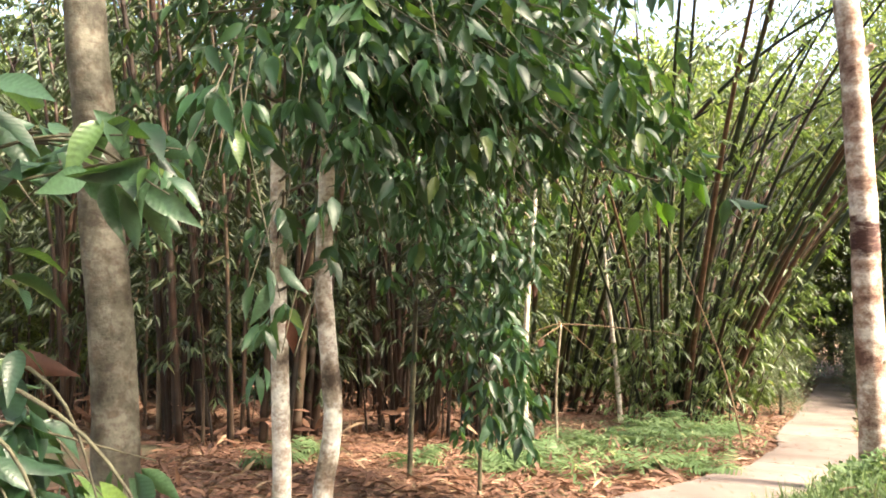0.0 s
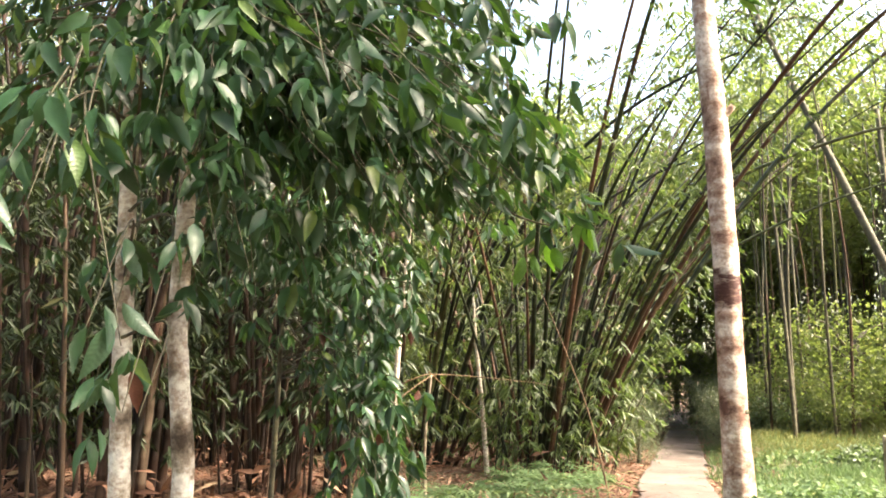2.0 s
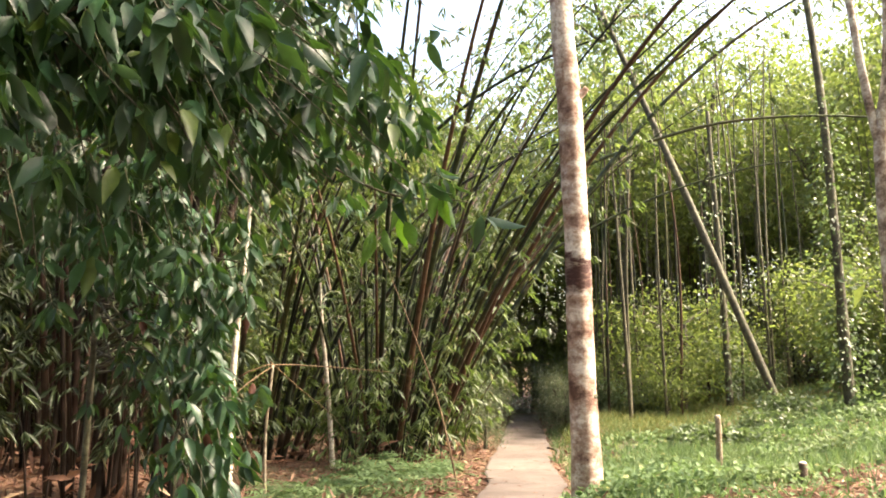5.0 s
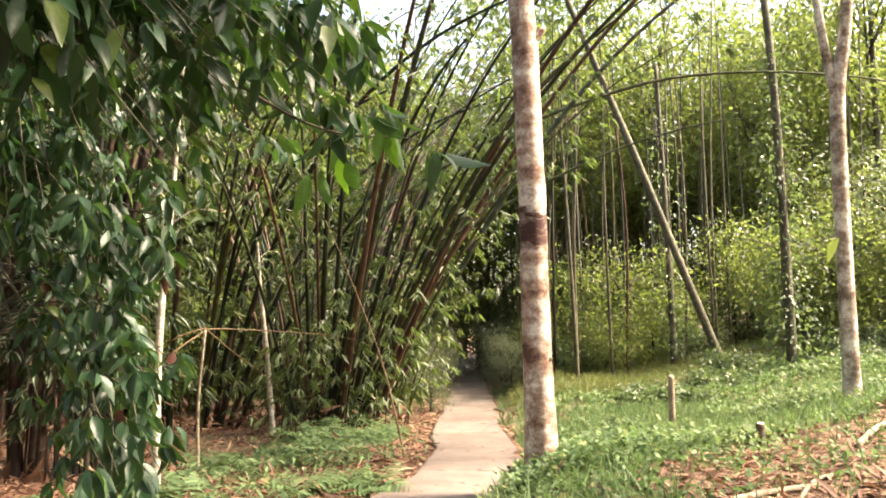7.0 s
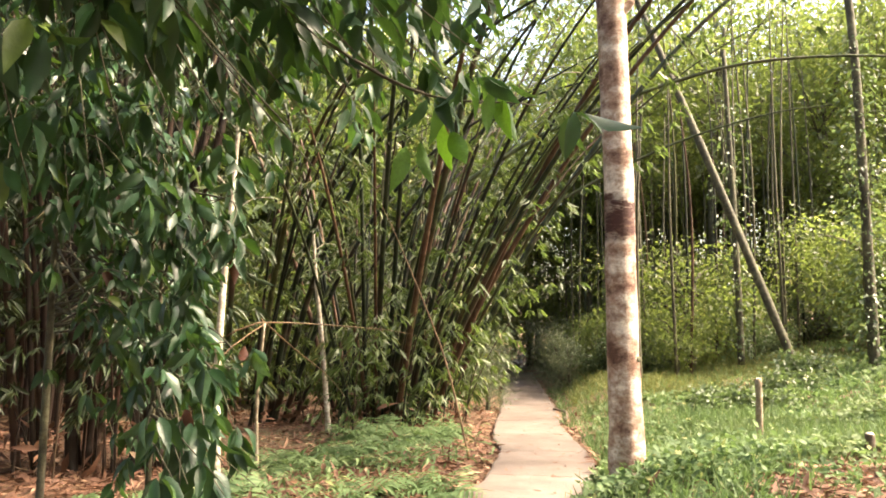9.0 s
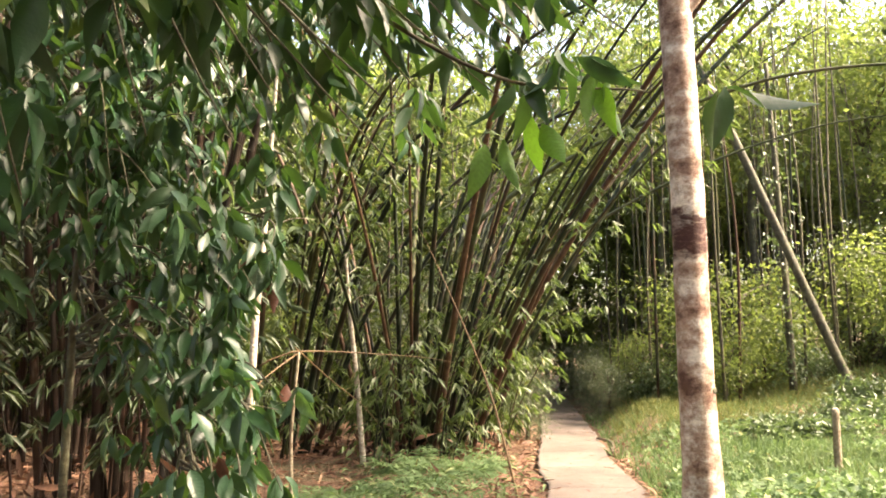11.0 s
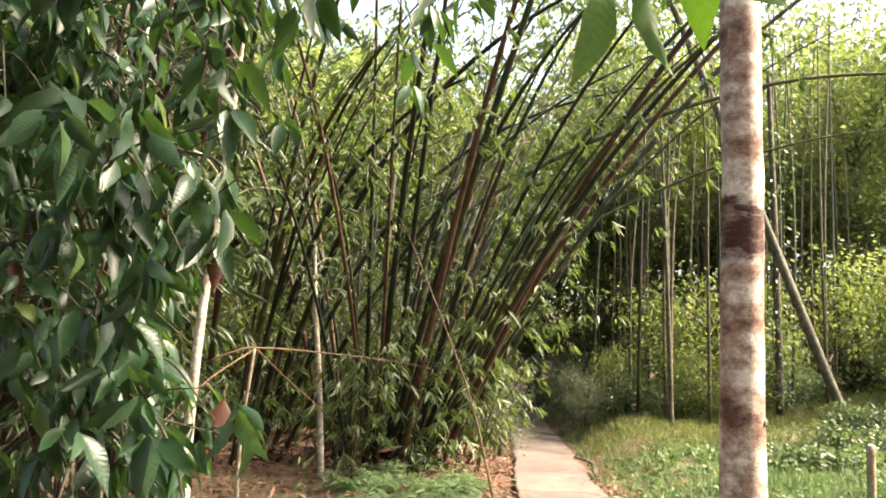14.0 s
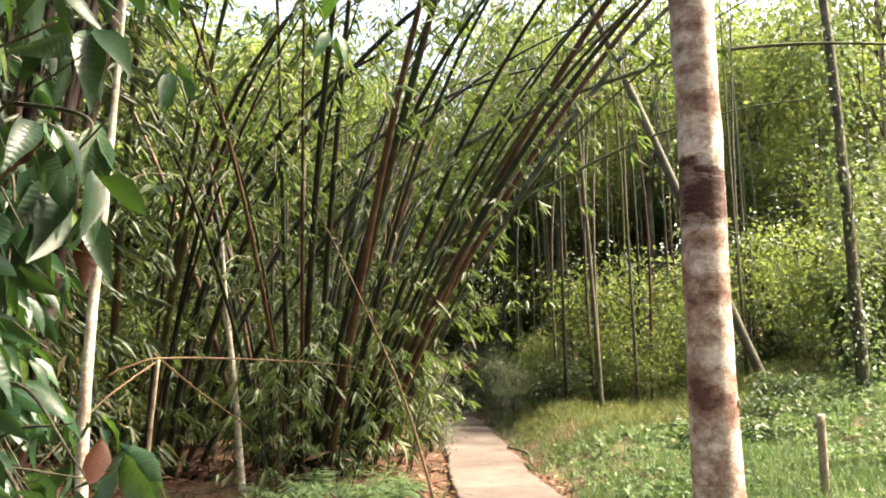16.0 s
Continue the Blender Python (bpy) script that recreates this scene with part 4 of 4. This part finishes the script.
broadleaf_tree([(-1.75, 2.3, -0.1), (-1.7, 2.3, 0.6), (-1.62, 2.28, 1.4), (-1.55, 2.25, 2.1)], [0.02, 0.018, 0.014, 0.008], twig_bark,
               "young sapling holding out sprays of large glossy leaves", 48,
               boughs_into((-1.62, 2.28, 1.5), ((-1.05, -0.6), (1.8, 2.3), (1.7, 2.2)), 7, 14, r5, 0.08, 0.35, 0.1)
               + boughs_into((-1.68, 2.3, 0.9), ((-0.95, -0.5), (1.75, 2.3), (0.7, 1.25)), 9, 14, r5, 0.09, 0.35, 0.1),
               140, 0.17)



def bright_spray():
    """A low twig of fresh leaves hanging over the walk."""
    r = np.random.default_rng(49)
    top = thing("fresh_leaf_spray", (0, 0, 0), "twig of fresh bright green backlit leaves overhead", "branch", "understorey trees")
    part("branch", trunk_mesh("branch", [(-0.75, 5.45, 3.9), (0.3, 5.4, 3.1), (1.2, 5.1, 2.42), (1.75, 4.85, 2.3)], [0.014, 0.011, 0.007, 0.003], twig_bark, 6, 3, 0.02, 24), top)
    for x, y, z in ((1.28, 5.05, 2.16), (1.42, 4.97, 2.24), (1.6, 4.86, 2.36)):
        n = int(r.integers(2, 4))
        for k in range(n):
            a = 6.28 * r.random()
            rot = frame_of((0.35 * math.cos(a), 0.35 * math.sin(a), -0.9), r, 0.1, 0.8)
            m = Matrix.Identity(4)
            for i in range(3):
                for j in range(3):
                    m[i][j] = float(rot[i][j]) * (0.17 + 0.07 * r.random())
                m[i][3] = (x, y, z)[i] + 0.03 * r.normal()
            part("leaf", bright_meshes[k % 2], top).matrix_basis = m


bright_spray()

# ---- forest behind ----


def forest_tree(seed, height, crown_r, leaf_mat, leaf, per, label, low=0.18):
    r = np.random.default_rng(seed)
    pts = [(0, 0, -0.3), (0.1 * r.standard_normal(), 0.1 * r.standard_normal(), height * 0.4), (0.3 * r.standard_normal(), 0.3 * r.standard_normal(), height * 0.75)]
    top = thing("forest_tree", (0, 0, 0), label, "tree", "forest trees")
    part("trunk", trunk_mesh("trunk", pts, [0.16, 0.12, 0.07], dark_bark, 9, seed, 0.03, 16), top)
    ends = []
    for k in range(13):
        a = 2 * np.pi * (k + r.random()) / 13
        z = height * (low + (1 - low) * r.random())
        q = crown_r * (0.4 + 0.6 * r.random())
        end = np.array([q * math.cos(a), q * math.sin(a), z])
        root = np.array([0, 0, z * 0.72])
        part("limb", trunk_mesh("limb", [root, (root + end) / 2 + [0, 0, 0.2], end], [0.05, 0.03, 0.01], dark_bark, 5, seed + k, 0.03, 8), top)
        for u in (0.35, 0.6, 0.8, 1.0, 1.1):
            ends.append(root + (end - root) * u + r.standard_normal(3) * 0.35)
    v, f = crown_leaves(ends, per, leaf, crown_r * 0.26, r, KITE)
    tagged(part("crown", mesh_of("crown", v, f, leaf_mat), top), kind="stuff")
    return top


templates = [forest_tree(60, 7.0, 2.3, forest_leaf, 0.165, 66, "slender forest tree with light green translucent foliage"),
             forest_tree(61, 4.6, 1.9, grey_leaf, 0.145, 70, "low shaded forest tree with dull grey-green foliage"),
             forest_tree(62, 10.5, 3.0, forest_leaf, 0.235, 76, "tall forest tree with yellow-green sunlit foliage"),
             forest_tree(63, 3.2, 1.6, forest_leaf, 0.125, 76, "bushy understorey tree with fresh green leaves"),
             forest_tree(65, 14.0, 3.4, forest_leaf, 0.21, 95, "tall bare-stemmed forest tree with a high leafy crown", 0.55)]
def sun_gap(x, y):
    """An opening among the trees east of the path."""
    return math.hypot((x - 20.5) / 5.0, (y - 25.0) / 3.5) < 1 or math.hypot(x - 15.8, y - 23.2) < 2.6


r4 = np.random.default_rng(64)
spots = []
tries = 0
while len(spots) < 122 and tries < 60000:
    tries += 1
    ahead = len(spots) < 90
    a = radians(r4.uniform(-36, 72)) if ahead else radians(r4.uniform(70, 325))
    d = 19.5 + 20 * r4.random() ** 0.8 if ahead else r4.uniform(20, 36)
    x, y = 0.3 + d * math.sin(a), 2 + d * math.cos(a)
    px = float(path_x(y))
    if y < 36 and -2.0 < (x - px) * 0.84 < 2.2 or math.hypot(x - 13.7, y - 15.2) < 2.5 or math.hypot(x - 14, y - 13) < 2.2:
        continue
    if min([9] + [math.hypot(x - a, y - b) for a, b in spots]) < 1.9 or sun_gap(x, y):
        continue
    spots.append((x, y))

tall = []
while len(tall) < 96:
    a, d = radians(r4.uniform(-38, 57)), r4.uniform(27.5, 43)
    x, y = 0.3 + d * math.sin(a), 2 + d * math.cos(a)
    if min([9] + [math.hypot(x - p, y - q) for p, q in tall]) > 2.3:
        if (y > 36.5 or abs(x - float(path_x(y))) > 2.6) and not sun_gap(x, y):
            tall.append((x, y))
# unseen trees west, behind and east of the walk, added to shade the grove
tall += [(-8.5, 4.5), (-7.5, -1.5), (-5.0, -6.5), (-12.0, 8.5), (-10.5, 0.5), (0.5, -9.5), (5.0, -6.0), (9.6, -1.2), (7.6, 1.4)]
for x, y in tall:
    m = copy_thing(templates[2], Matrix.Translation((x, y, soil_at(x, y))) @ Matrix.Rotation(r4.uniform(0, 6.28), 4, "Z"))
    m.scale = (1.0, 1.0, r4.uniform(0.95, 1.5))
canopy = []
while len(canopy) < 7:
    a, d = radians(r4.uniform(8, 46)), r4.uniform(27, 34)
    x, y = 0.3 + d * math.sin(a), 2 + d * math.cos(a)
    if min([9] + [math.hypot(x - p, y - q) for p, q in canopy]) > 2.6 and abs(x - float(path_x(y))) > 1.8:
        canopy.append((x, y))
canopy += [(-3.0, 31.0), (-0.2, 29.5), (2.6, 30.5), (4.6, 33.0), (6.2, 31.2), (8.0, 34.0), (1.0, 34.0), (10.6, 33.2)]
for x, y in canopy:
    copy_thing(templates[4], Matrix.Translation((x, y, soil_at(x, y))) @ Matrix.Rotation(r4.uniform(0, 6.28), 4, "Z")).scale = (1.0, 1.0, r4.uniform(0.85, 1.15))
# thicket that closes the view beyond the end of the path
for x, y, k in ((13.4, 35.4, 0), (15.2, 36.6, 1), (16.8, 37.2, 3), (18.4, 36.4, 1), (20.0, 36.2, 0), (17.6, 39.5, 0), (14.4, 39.0, 0), (21.6, 34.4, 1), (16.0, 41.0, 2), (19.4, 40.0, 2)):
    copy_thing(templates[k], Matrix.Translation((x, y, soil_at(x, y))) @ Matrix.Rotation(r4.uniform(0, 6.28), 4, "Z"))
for x, y, k in ((10.9, 20.0, 0.28), (11.6, 21.6, 0.34), (13.0, 24.4, 0.4), (14.4, 27.2, 0.45), (10.2, 23.8, 0.4), (7.4, 17.6, 0.3)):
    copy_thing(templates[1], Matrix.Translation((x, y, soil_at(x, y))) @ Matrix.Rotation(r4.uniform(0, 6.28), 4, "Z")).scale = (k, k, k)
for k, (x, y) in enumerate(spots):
    near = math.hypot(x - 0.3, y - 2)
    t = templates[int(r4.choice(4, p=(0.05, 0.45, 0.0, 0.5) if near < 25 and y > 6 else (0.1, 0.45, 0.05, 0.4) if x > 1.2 * y and y > 0 else (0.45, 0.15, 0.3, 0.1)))]
    copy_thing(t, Matrix.Translation((x, y, soil_at(x, y))) @ Matrix.Rotation(r4.uniform(0, 6.28), 4, "Z"))
for x, y, k in ((9.3, 24.6, 0.75), (12.4, 20.9, 0.5), (12.4, 17.4, 0.5), (8.2, 21.6, 0.45), (10.4, 26.4, 0.8), (15.6, 18.6, 0.6), (14.9, 27.2, 0.5), (17.6, 30.5, 0.9)):
    copy_thing(templates[3], Matrix.Translation((x, y, soil_at(x, y))) @ Matrix.Rotation(r4.uniform(0, 6.28), 4, "Z")).scale = (k, k, k)
for t, (x, y) in zip(templates, ((21.5, 19.5), (22.5, 17.0), (21.5, 30.0), (17.0, 15.5), (8.5, 30.5))):
    t.location = (x, y, soil_at(x, y))


def thin_pole_stand():
    """Far upright poles that stand in the shade between the trees."""
    r = np.random.default_rng(70)
    for k in range(120):
        x, y = r.uniform(8, 25), r.uniform(16.5, 29)
        if abs(x - float(path_x(y))) < 1.6:
            continue
        h = r.uniform(7, 13)
        z = soil_at(x, y)
        top = thing("sapling", (0, 0, 0), "thin straight sapling far back in shade", "sapling", "far saplings")
        part("stem", trunk_mesh("stem", [(x, y, z - 0.2), (x + r.normal() * 0.1, y, z + h / 2), (x + r.normal() * 0.3, y, z + h)], [0.04, 0.03, 0.012], (dark_bark, twig_bark, green_culm)[k % 3], 6, k, 0.03, 10), top)


thin_pole_stand()

# ---- undergrowth and litter ----


def strew(region, count, r):
    """Random spots within a region of the ground."""
    x = r.uniform(region[0], region[1], count * 2)
    y = r.uniform(region[2], region[3], count * 2)
    return x, y


def herbs():
    """Low leafy weeds over the bank east of the path."""
    r = np.random.default_rng(80)
    P, D, S = [], [], []
    for x0, x1, y0, y1, n in ((2.5, 9.5, 5.5, 11.0, 3600), (5.0, 16.0, 9.0, 20.0, 4600), (9, 28, 6, 30, 3200)):
        x, y = strew((x0, x1, y0, y1), n, r)
        q = (x - path_x(y)) * 0.84 - 0.63
        dens = 0.5 + 0.5 * np.sin(1.1 * x + 0.7 * y) * np.sin(0.9 * y - 0.5 * x + 1)
        bare = ((x - 6.9) / 2.8) ** 2 + ((y - 5.9) / 1.35) ** 2 < 1
        ok = (q > 0.03 + 0.3 * step(9.5, 11.5, y)) & (r.random(len(x)) < 0.2 + 0.8 * dens) & ~(bare & (r.random(len(x)) < 0.85))
        for a, b, g in zip(x[ok], y[ok], dens[ok]):
            z = soil_at(a, b)
            tall = (0.06 + (0.28 if b < 9.8 else 0.22) * g * g) * (0.25 + 0.75 * r.random())
            for k in range(int(r.integers(5, 10))):
                h = tall * r.random()
                P.append((a + r.normal() * 0.05, b + r.normal() * 0.05, z + h))
                D.append((r.normal(), r.normal(), 0.35 + 0.5 * r.random()))
                S.append(0.04 + 0.06 * r.random())
    for k in range(420):
        a, q = r.uniform(0, 6.28), 0.2 + 0.75 * r.random() ** 1.3
        x, y = 4.27 + q * math.cos(a), 7.72 + q * math.sin(a)
        if (x - float(path_x(y))) * 0.7 < 0.62:
            continue
        z = soil_at(x, y)
        for j in range(6):
            P.append((x + r.normal() * 0.04, y + r.normal() * 0.04, z + 0.26 * r.random()))
            D.append((r.normal(), r.normal(), 0.35 + 0.5 * r.random()))
            S.append(0.05 + 0.05 * r.random())
    P, D, S = np.array(P), np.array(D), np.array(S)
    edge = P[:, 1] + 0.5 * np.sin(1.3 * P[:, 0]) + 0.6 * r.standard_normal(len(P)) > 14.2
    v, f = scatter(STRIP, P[edge], D[edge] * [1, 1, 1.6], S[edge] * 2.2, r, 0.4, 0.8)
    tagged(new("lawn", mesh_of("lawn", v, f, lawn_leaf)), "short yellowish grass on the far bank", "grass", kind="stuff")
    P, D, S = P[~edge], D[~edge], S[~edge]
    far = 1 + np.clip((np.hypot(P[:, 0], P[:, 1]) - 12) / 12, 0, 1.2)
    v, f = scatter(SMALL, P, D, S * far, r, 1.0, 0.4)
    tagged(new("weeds", mesh_of("weeds", v, f, herb_leaf)), "low bright green weeds covering the bank", "weeds", kind="stuff")


herbs()


def grass():
    """Thin grass blades among the weeds and by the path's edge."""
    r = np.random.default_rng(81)
    P, D, S = [], [], []
    for x0, x1, y0, y1, n in ((2.0, 9.5, 5.2, 12.0, 3500), (6.0, 18.0, 9.0, 22.0, 4500)):
        x, y = strew((x0, x1, y0, y1), n, r)
        q = (x - path_x(y)) * 0.84 - 0.63
        ok = (q > 0.0) & ((((x - 6.9) / 2.8) ** 2 + ((y - 5.9) / 1.35) ** 2 > 1) | (r.random(len(x)) < 0.15))
        for a, b in zip(x[ok], y[ok]):
            z = soil_at(a, b)
            for k in range(2):
                P.append((a + r.normal() * 0.03, b + r.normal() * 0.03, z))
                D.append((0.5 * r.normal(), 0.5 * r.normal(), 1))
                S.append(0.1 + 0.16 * r.random())
    v, f = scatter(STRIP, P, D, S, r, 0.1, 1.0)
    tagged(new("grass", mesh_of("grass", v, f, herb_leaf)), "thin green grass blades growing through weeds", "grass", kind="stuff")


grass()


def seedlings():
    """Feathery green seedlings on the litter west of the path."""
    r = np.random.default_rng(82)
    P, D, S = [], [], []
    for cx, cy, sx, sy, n in ((3.2, 11.3, 0.5, 0.4, 60), (2.0, 10.6, 0.6, 0.4, 26), (3.7, 13.6, 0.5, 0.6, 26), (0.9, 8.9, 0.6, 0.4, 24), (5.0, 14.6, 0.3, 0.8, 22), (1.5, 8.2, 0.6, 0.3, 14)):
        x, y = cx + r.standard_normal(n) * sx, cy + r.standard_normal(n) * sy
        ok = (path_x(y) - x) * 0.84 > 0.7
        for a, b in zip(x[ok], y[ok]):
            z = soil_at(a, b)
            for k in range(11):
                h = 0.05 + 0.3 * r.random()
                P.append((a + r.normal() * 0.1, b + r.normal() * 0.1, z + h))
                D.append((r.normal(), r.normal(), 0.15 * r.normal() - 0.1))
                S.append(0.09 + 0.1 * r.random())
    v, f = scatter(LANCE_WIDE, P, D, S, r, 1.0, 0.3)
    tagged(new("seedlings", mesh_of("seedlings", v, f, herb_leaf)), "feathery green bamboo seedlings rising from litter", "seedlings", kind="stuff")


seedlings()


def frond_mesh(seed, length):
    """One arching fern frond: a midrib with paired leaflets."""
    r = np.random.default_rng(seed)
    t = np.linspace(0, 1, 12)
    rib = np.c_[length * (0.25 * t + 0.7 * t**1.5), 0 * t, length * (0.75 * t - 0.55 * t**2.2)]
    v0, f0 = tube(rib, 0.004 * (1.1 - t), 4)
    P, D, S = [], [], []
    for k in range(1, 12):
        way = rib[k] - rib[k - 1]
        for side in (-1, 1):
            P.append(rib[k])
            D.append(way / np.linalg.norm(way) * 0.5 + np.array([0, side, -0.15 + 0.1 * r.normal()]))
            S.append(length * 0.42 * math.sin(math.pi * min(0.98, 0.15 + 0.85 * t[k])) + 0.02)
    v1, f1 = scatter(LANCE_WIDE, P, D, S, r, 1.0, 0.1)
    v, f = joined([(v0, f0), (v1, f1)])
    return mesh_of("frond", v, f, herb_leaf)


def ferns():
    r = np.random.default_rng(87)
    fronds = [frond_mesh(300 + k, 0.42 + 0.05 * k) for k in range(4)]
    for cx, cy, n, sp in ((3.1, 12.6, 6, 0.5), (2.2, 11.4, 4, 0.5), (3.5, 14.2, 6, 0.55), (4.4, 14.4, 4, 0.35), (4.7, 13.6, 3, 0.3), (1.2, 9.6, 3, 0.5), (0.3, 9.6, 3, 0.4), (-1.6, 9.6, 3, 0.5), (2.6, 9.6, 3, 0.3)):
        for _ in range(n):
            x, y = cx + sp * r.standard_normal(), cy + sp * r.standard_normal()
            if (float(path_x(y)) - x) * 0.84 < 0.75:
                continue
            top = thing("fern", (x, y, soil_at(x, y)), "feathery pale green fern rising from dry leaf litter", "fern", "ferns on the litter")
            k = int(r.integers(6, 10))
            for j in range(k):
                fr = part("frond", fronds[int(r.integers(4))], top)
                fr.rotation_euler = (0.15 * r.normal(), 0.2 * r.normal(), 6.28 * j / k + 0.3 * r.normal())


ferns()


def litter():
    """Dry fallen bamboo leaves and sheaths."""
    r = np.random.default_rng(83)
    P, D, S = [], [], []
    for x0, x1, y0, y1, n in ((-5, 6, -4.0, 5.0, 8000), (-4, 6, 5.0, 13.0, 32000), (-9, 8, 11.0, 20.0, 20000), (3.9, 9.8, 4.4, 7.4, 7000), (5, 12, 12, 26, 1500)):
        x, y = strew((x0, x1, y0, y1), n // 2, r)
        west = (path_x(y) - x) * 0.84
        ok = (west > 0.62) | (west < -0.66) & (((x - 6.9) / 2.9) ** 2 + ((y - 5.9) / 1.45) ** 2 < 1) | (west < -0.62) & (r.random(len(x)) < 0.12) | (west < -0.6) & (west > -1.05) & (y > 9.5)
        x, y = x[ok], y[ok]
        z = soil(x, y) + 0.012 + 0.03 * r.random(len(x))
        P.append(np.c_[x, y, z])
        D.append(np.c_[r.standard_normal((len(x), 2)), 0.18 * r.standard_normal(len(x))])
        S.append((0.1 + 0.22 * r.random(len(x)) ** 2) * (0.6 if x0 == 3.9 else 1.0))
    P, D, S = np.vstack(P), np.vstack(D), np.concatenate(S)
    v, f = scatter(LITTER, P, D, S, r, 1.0, 0.35)
    tagged(new("leaf_litter", mesh_of("leaf_litter", v, f, litter_leaf)), "reddish brown dry bamboo leaves on the ground", "leaf litter", kind="stuff")
    # sparse leaves on the concrete
    k = r.integers(60, len(LINE) - 2, 130)
    off = r.uniform(-0.5, 0.5, 130)
    nrm = np.c_[-TANGENT[k, 1], TANGENT[k, 0]]
    xy = LINE[k] + nrm * off[:, None]
    P = np.c_[xy, land(LINE[k, 0], LINE[k, 1]) + 0.05]
    v, f = scatter(LANCE_WIDE, P, np.c_[r.standard_normal((130, 2)), np.zeros(130)], 0.08 + 0.1 * r.random(130), r, 1.0, 0.1)
    tagged(new("fallen_leaves", mesh_of("fallen_leaves", v, f, litter_leaf)), "few dry leaves lying on the concrete footpath", "fallen leaves", kind="stuff")


litter()


def shrubs():
    """Bushy dark shrubs along the foot of the far trees."""
    r = np.random.default_rng(84)
    spots = [(9.6, 12.6, 0.45), (10.4, 12.3, 0.4), (11.6, 13.0, 0.5), (13.0, 14.0, 0.6), (14.8, 12.6, 0.7), (12.6, 18.6, 0.8), (15.2, 17.4, 0.8), (10.6, 19.5, 0.6), (9.2, 12.4, 0.35), (16.5, 13.8, 0.8), (18.0, 16.5, 1.0), (13.2, 31.5, 0.9), (18.6, 19.0, 1.0), (11.6, 24.0, 0.8), (19.5, 19.5, 1.2), (24.0, 22.0, 1.1), (9.9, 22.8, 0.5), (18.8, 12.0, 0.9), (9.0, 27.6, 0.9), (14.8, 29.5, 1.2), (12.0, 30.5, 1.2), (4.0, 28.0, 1.2), (21.5, 15.0, 1.2)]
    for x, y, s in spots:
        off = (x - float(path_x(y))) * 0.84
        if abs(off) < 1.5 + s:
            x += math.copysign(1.5 + s - abs(off), off)
        z = soil_at(x, y)
        top = thing("shrub", (0, 0, 0), "bushy grey-green shrub in the undergrowth", "shrub", "undergrowth shrubs")
        ends = []
        for k in range(6):
            a = r.uniform(0, 6.28)
            end = np.array([x + s * 0.8 * math.cos(a), y + s * 0.8 * math.sin(a), z + s * (r.uniform(0.2, 0.75) if y < 15.5 else r.uniform(0.5, 1.5))])
            root = np.array([x, y, z - 0.05])
            part("stem", trunk_mesh("stem", [root, (root + end) / 2 + [0, 0, 0.1 * s], end], [0.018, 0.012, 0.005], twig_bark, 5, k, 0.02, 7), top)
            ends += [root + (end - root) * u for u in (0.5, 0.75, 1.0)]
        v, f = crown_leaves(ends, 90, 0.1, 0.26 * s, r, KITE)
        tagged(part("leaves", mesh_of("leaves", v, f, shade_leaf), top), kind="stuff")


shrubs()
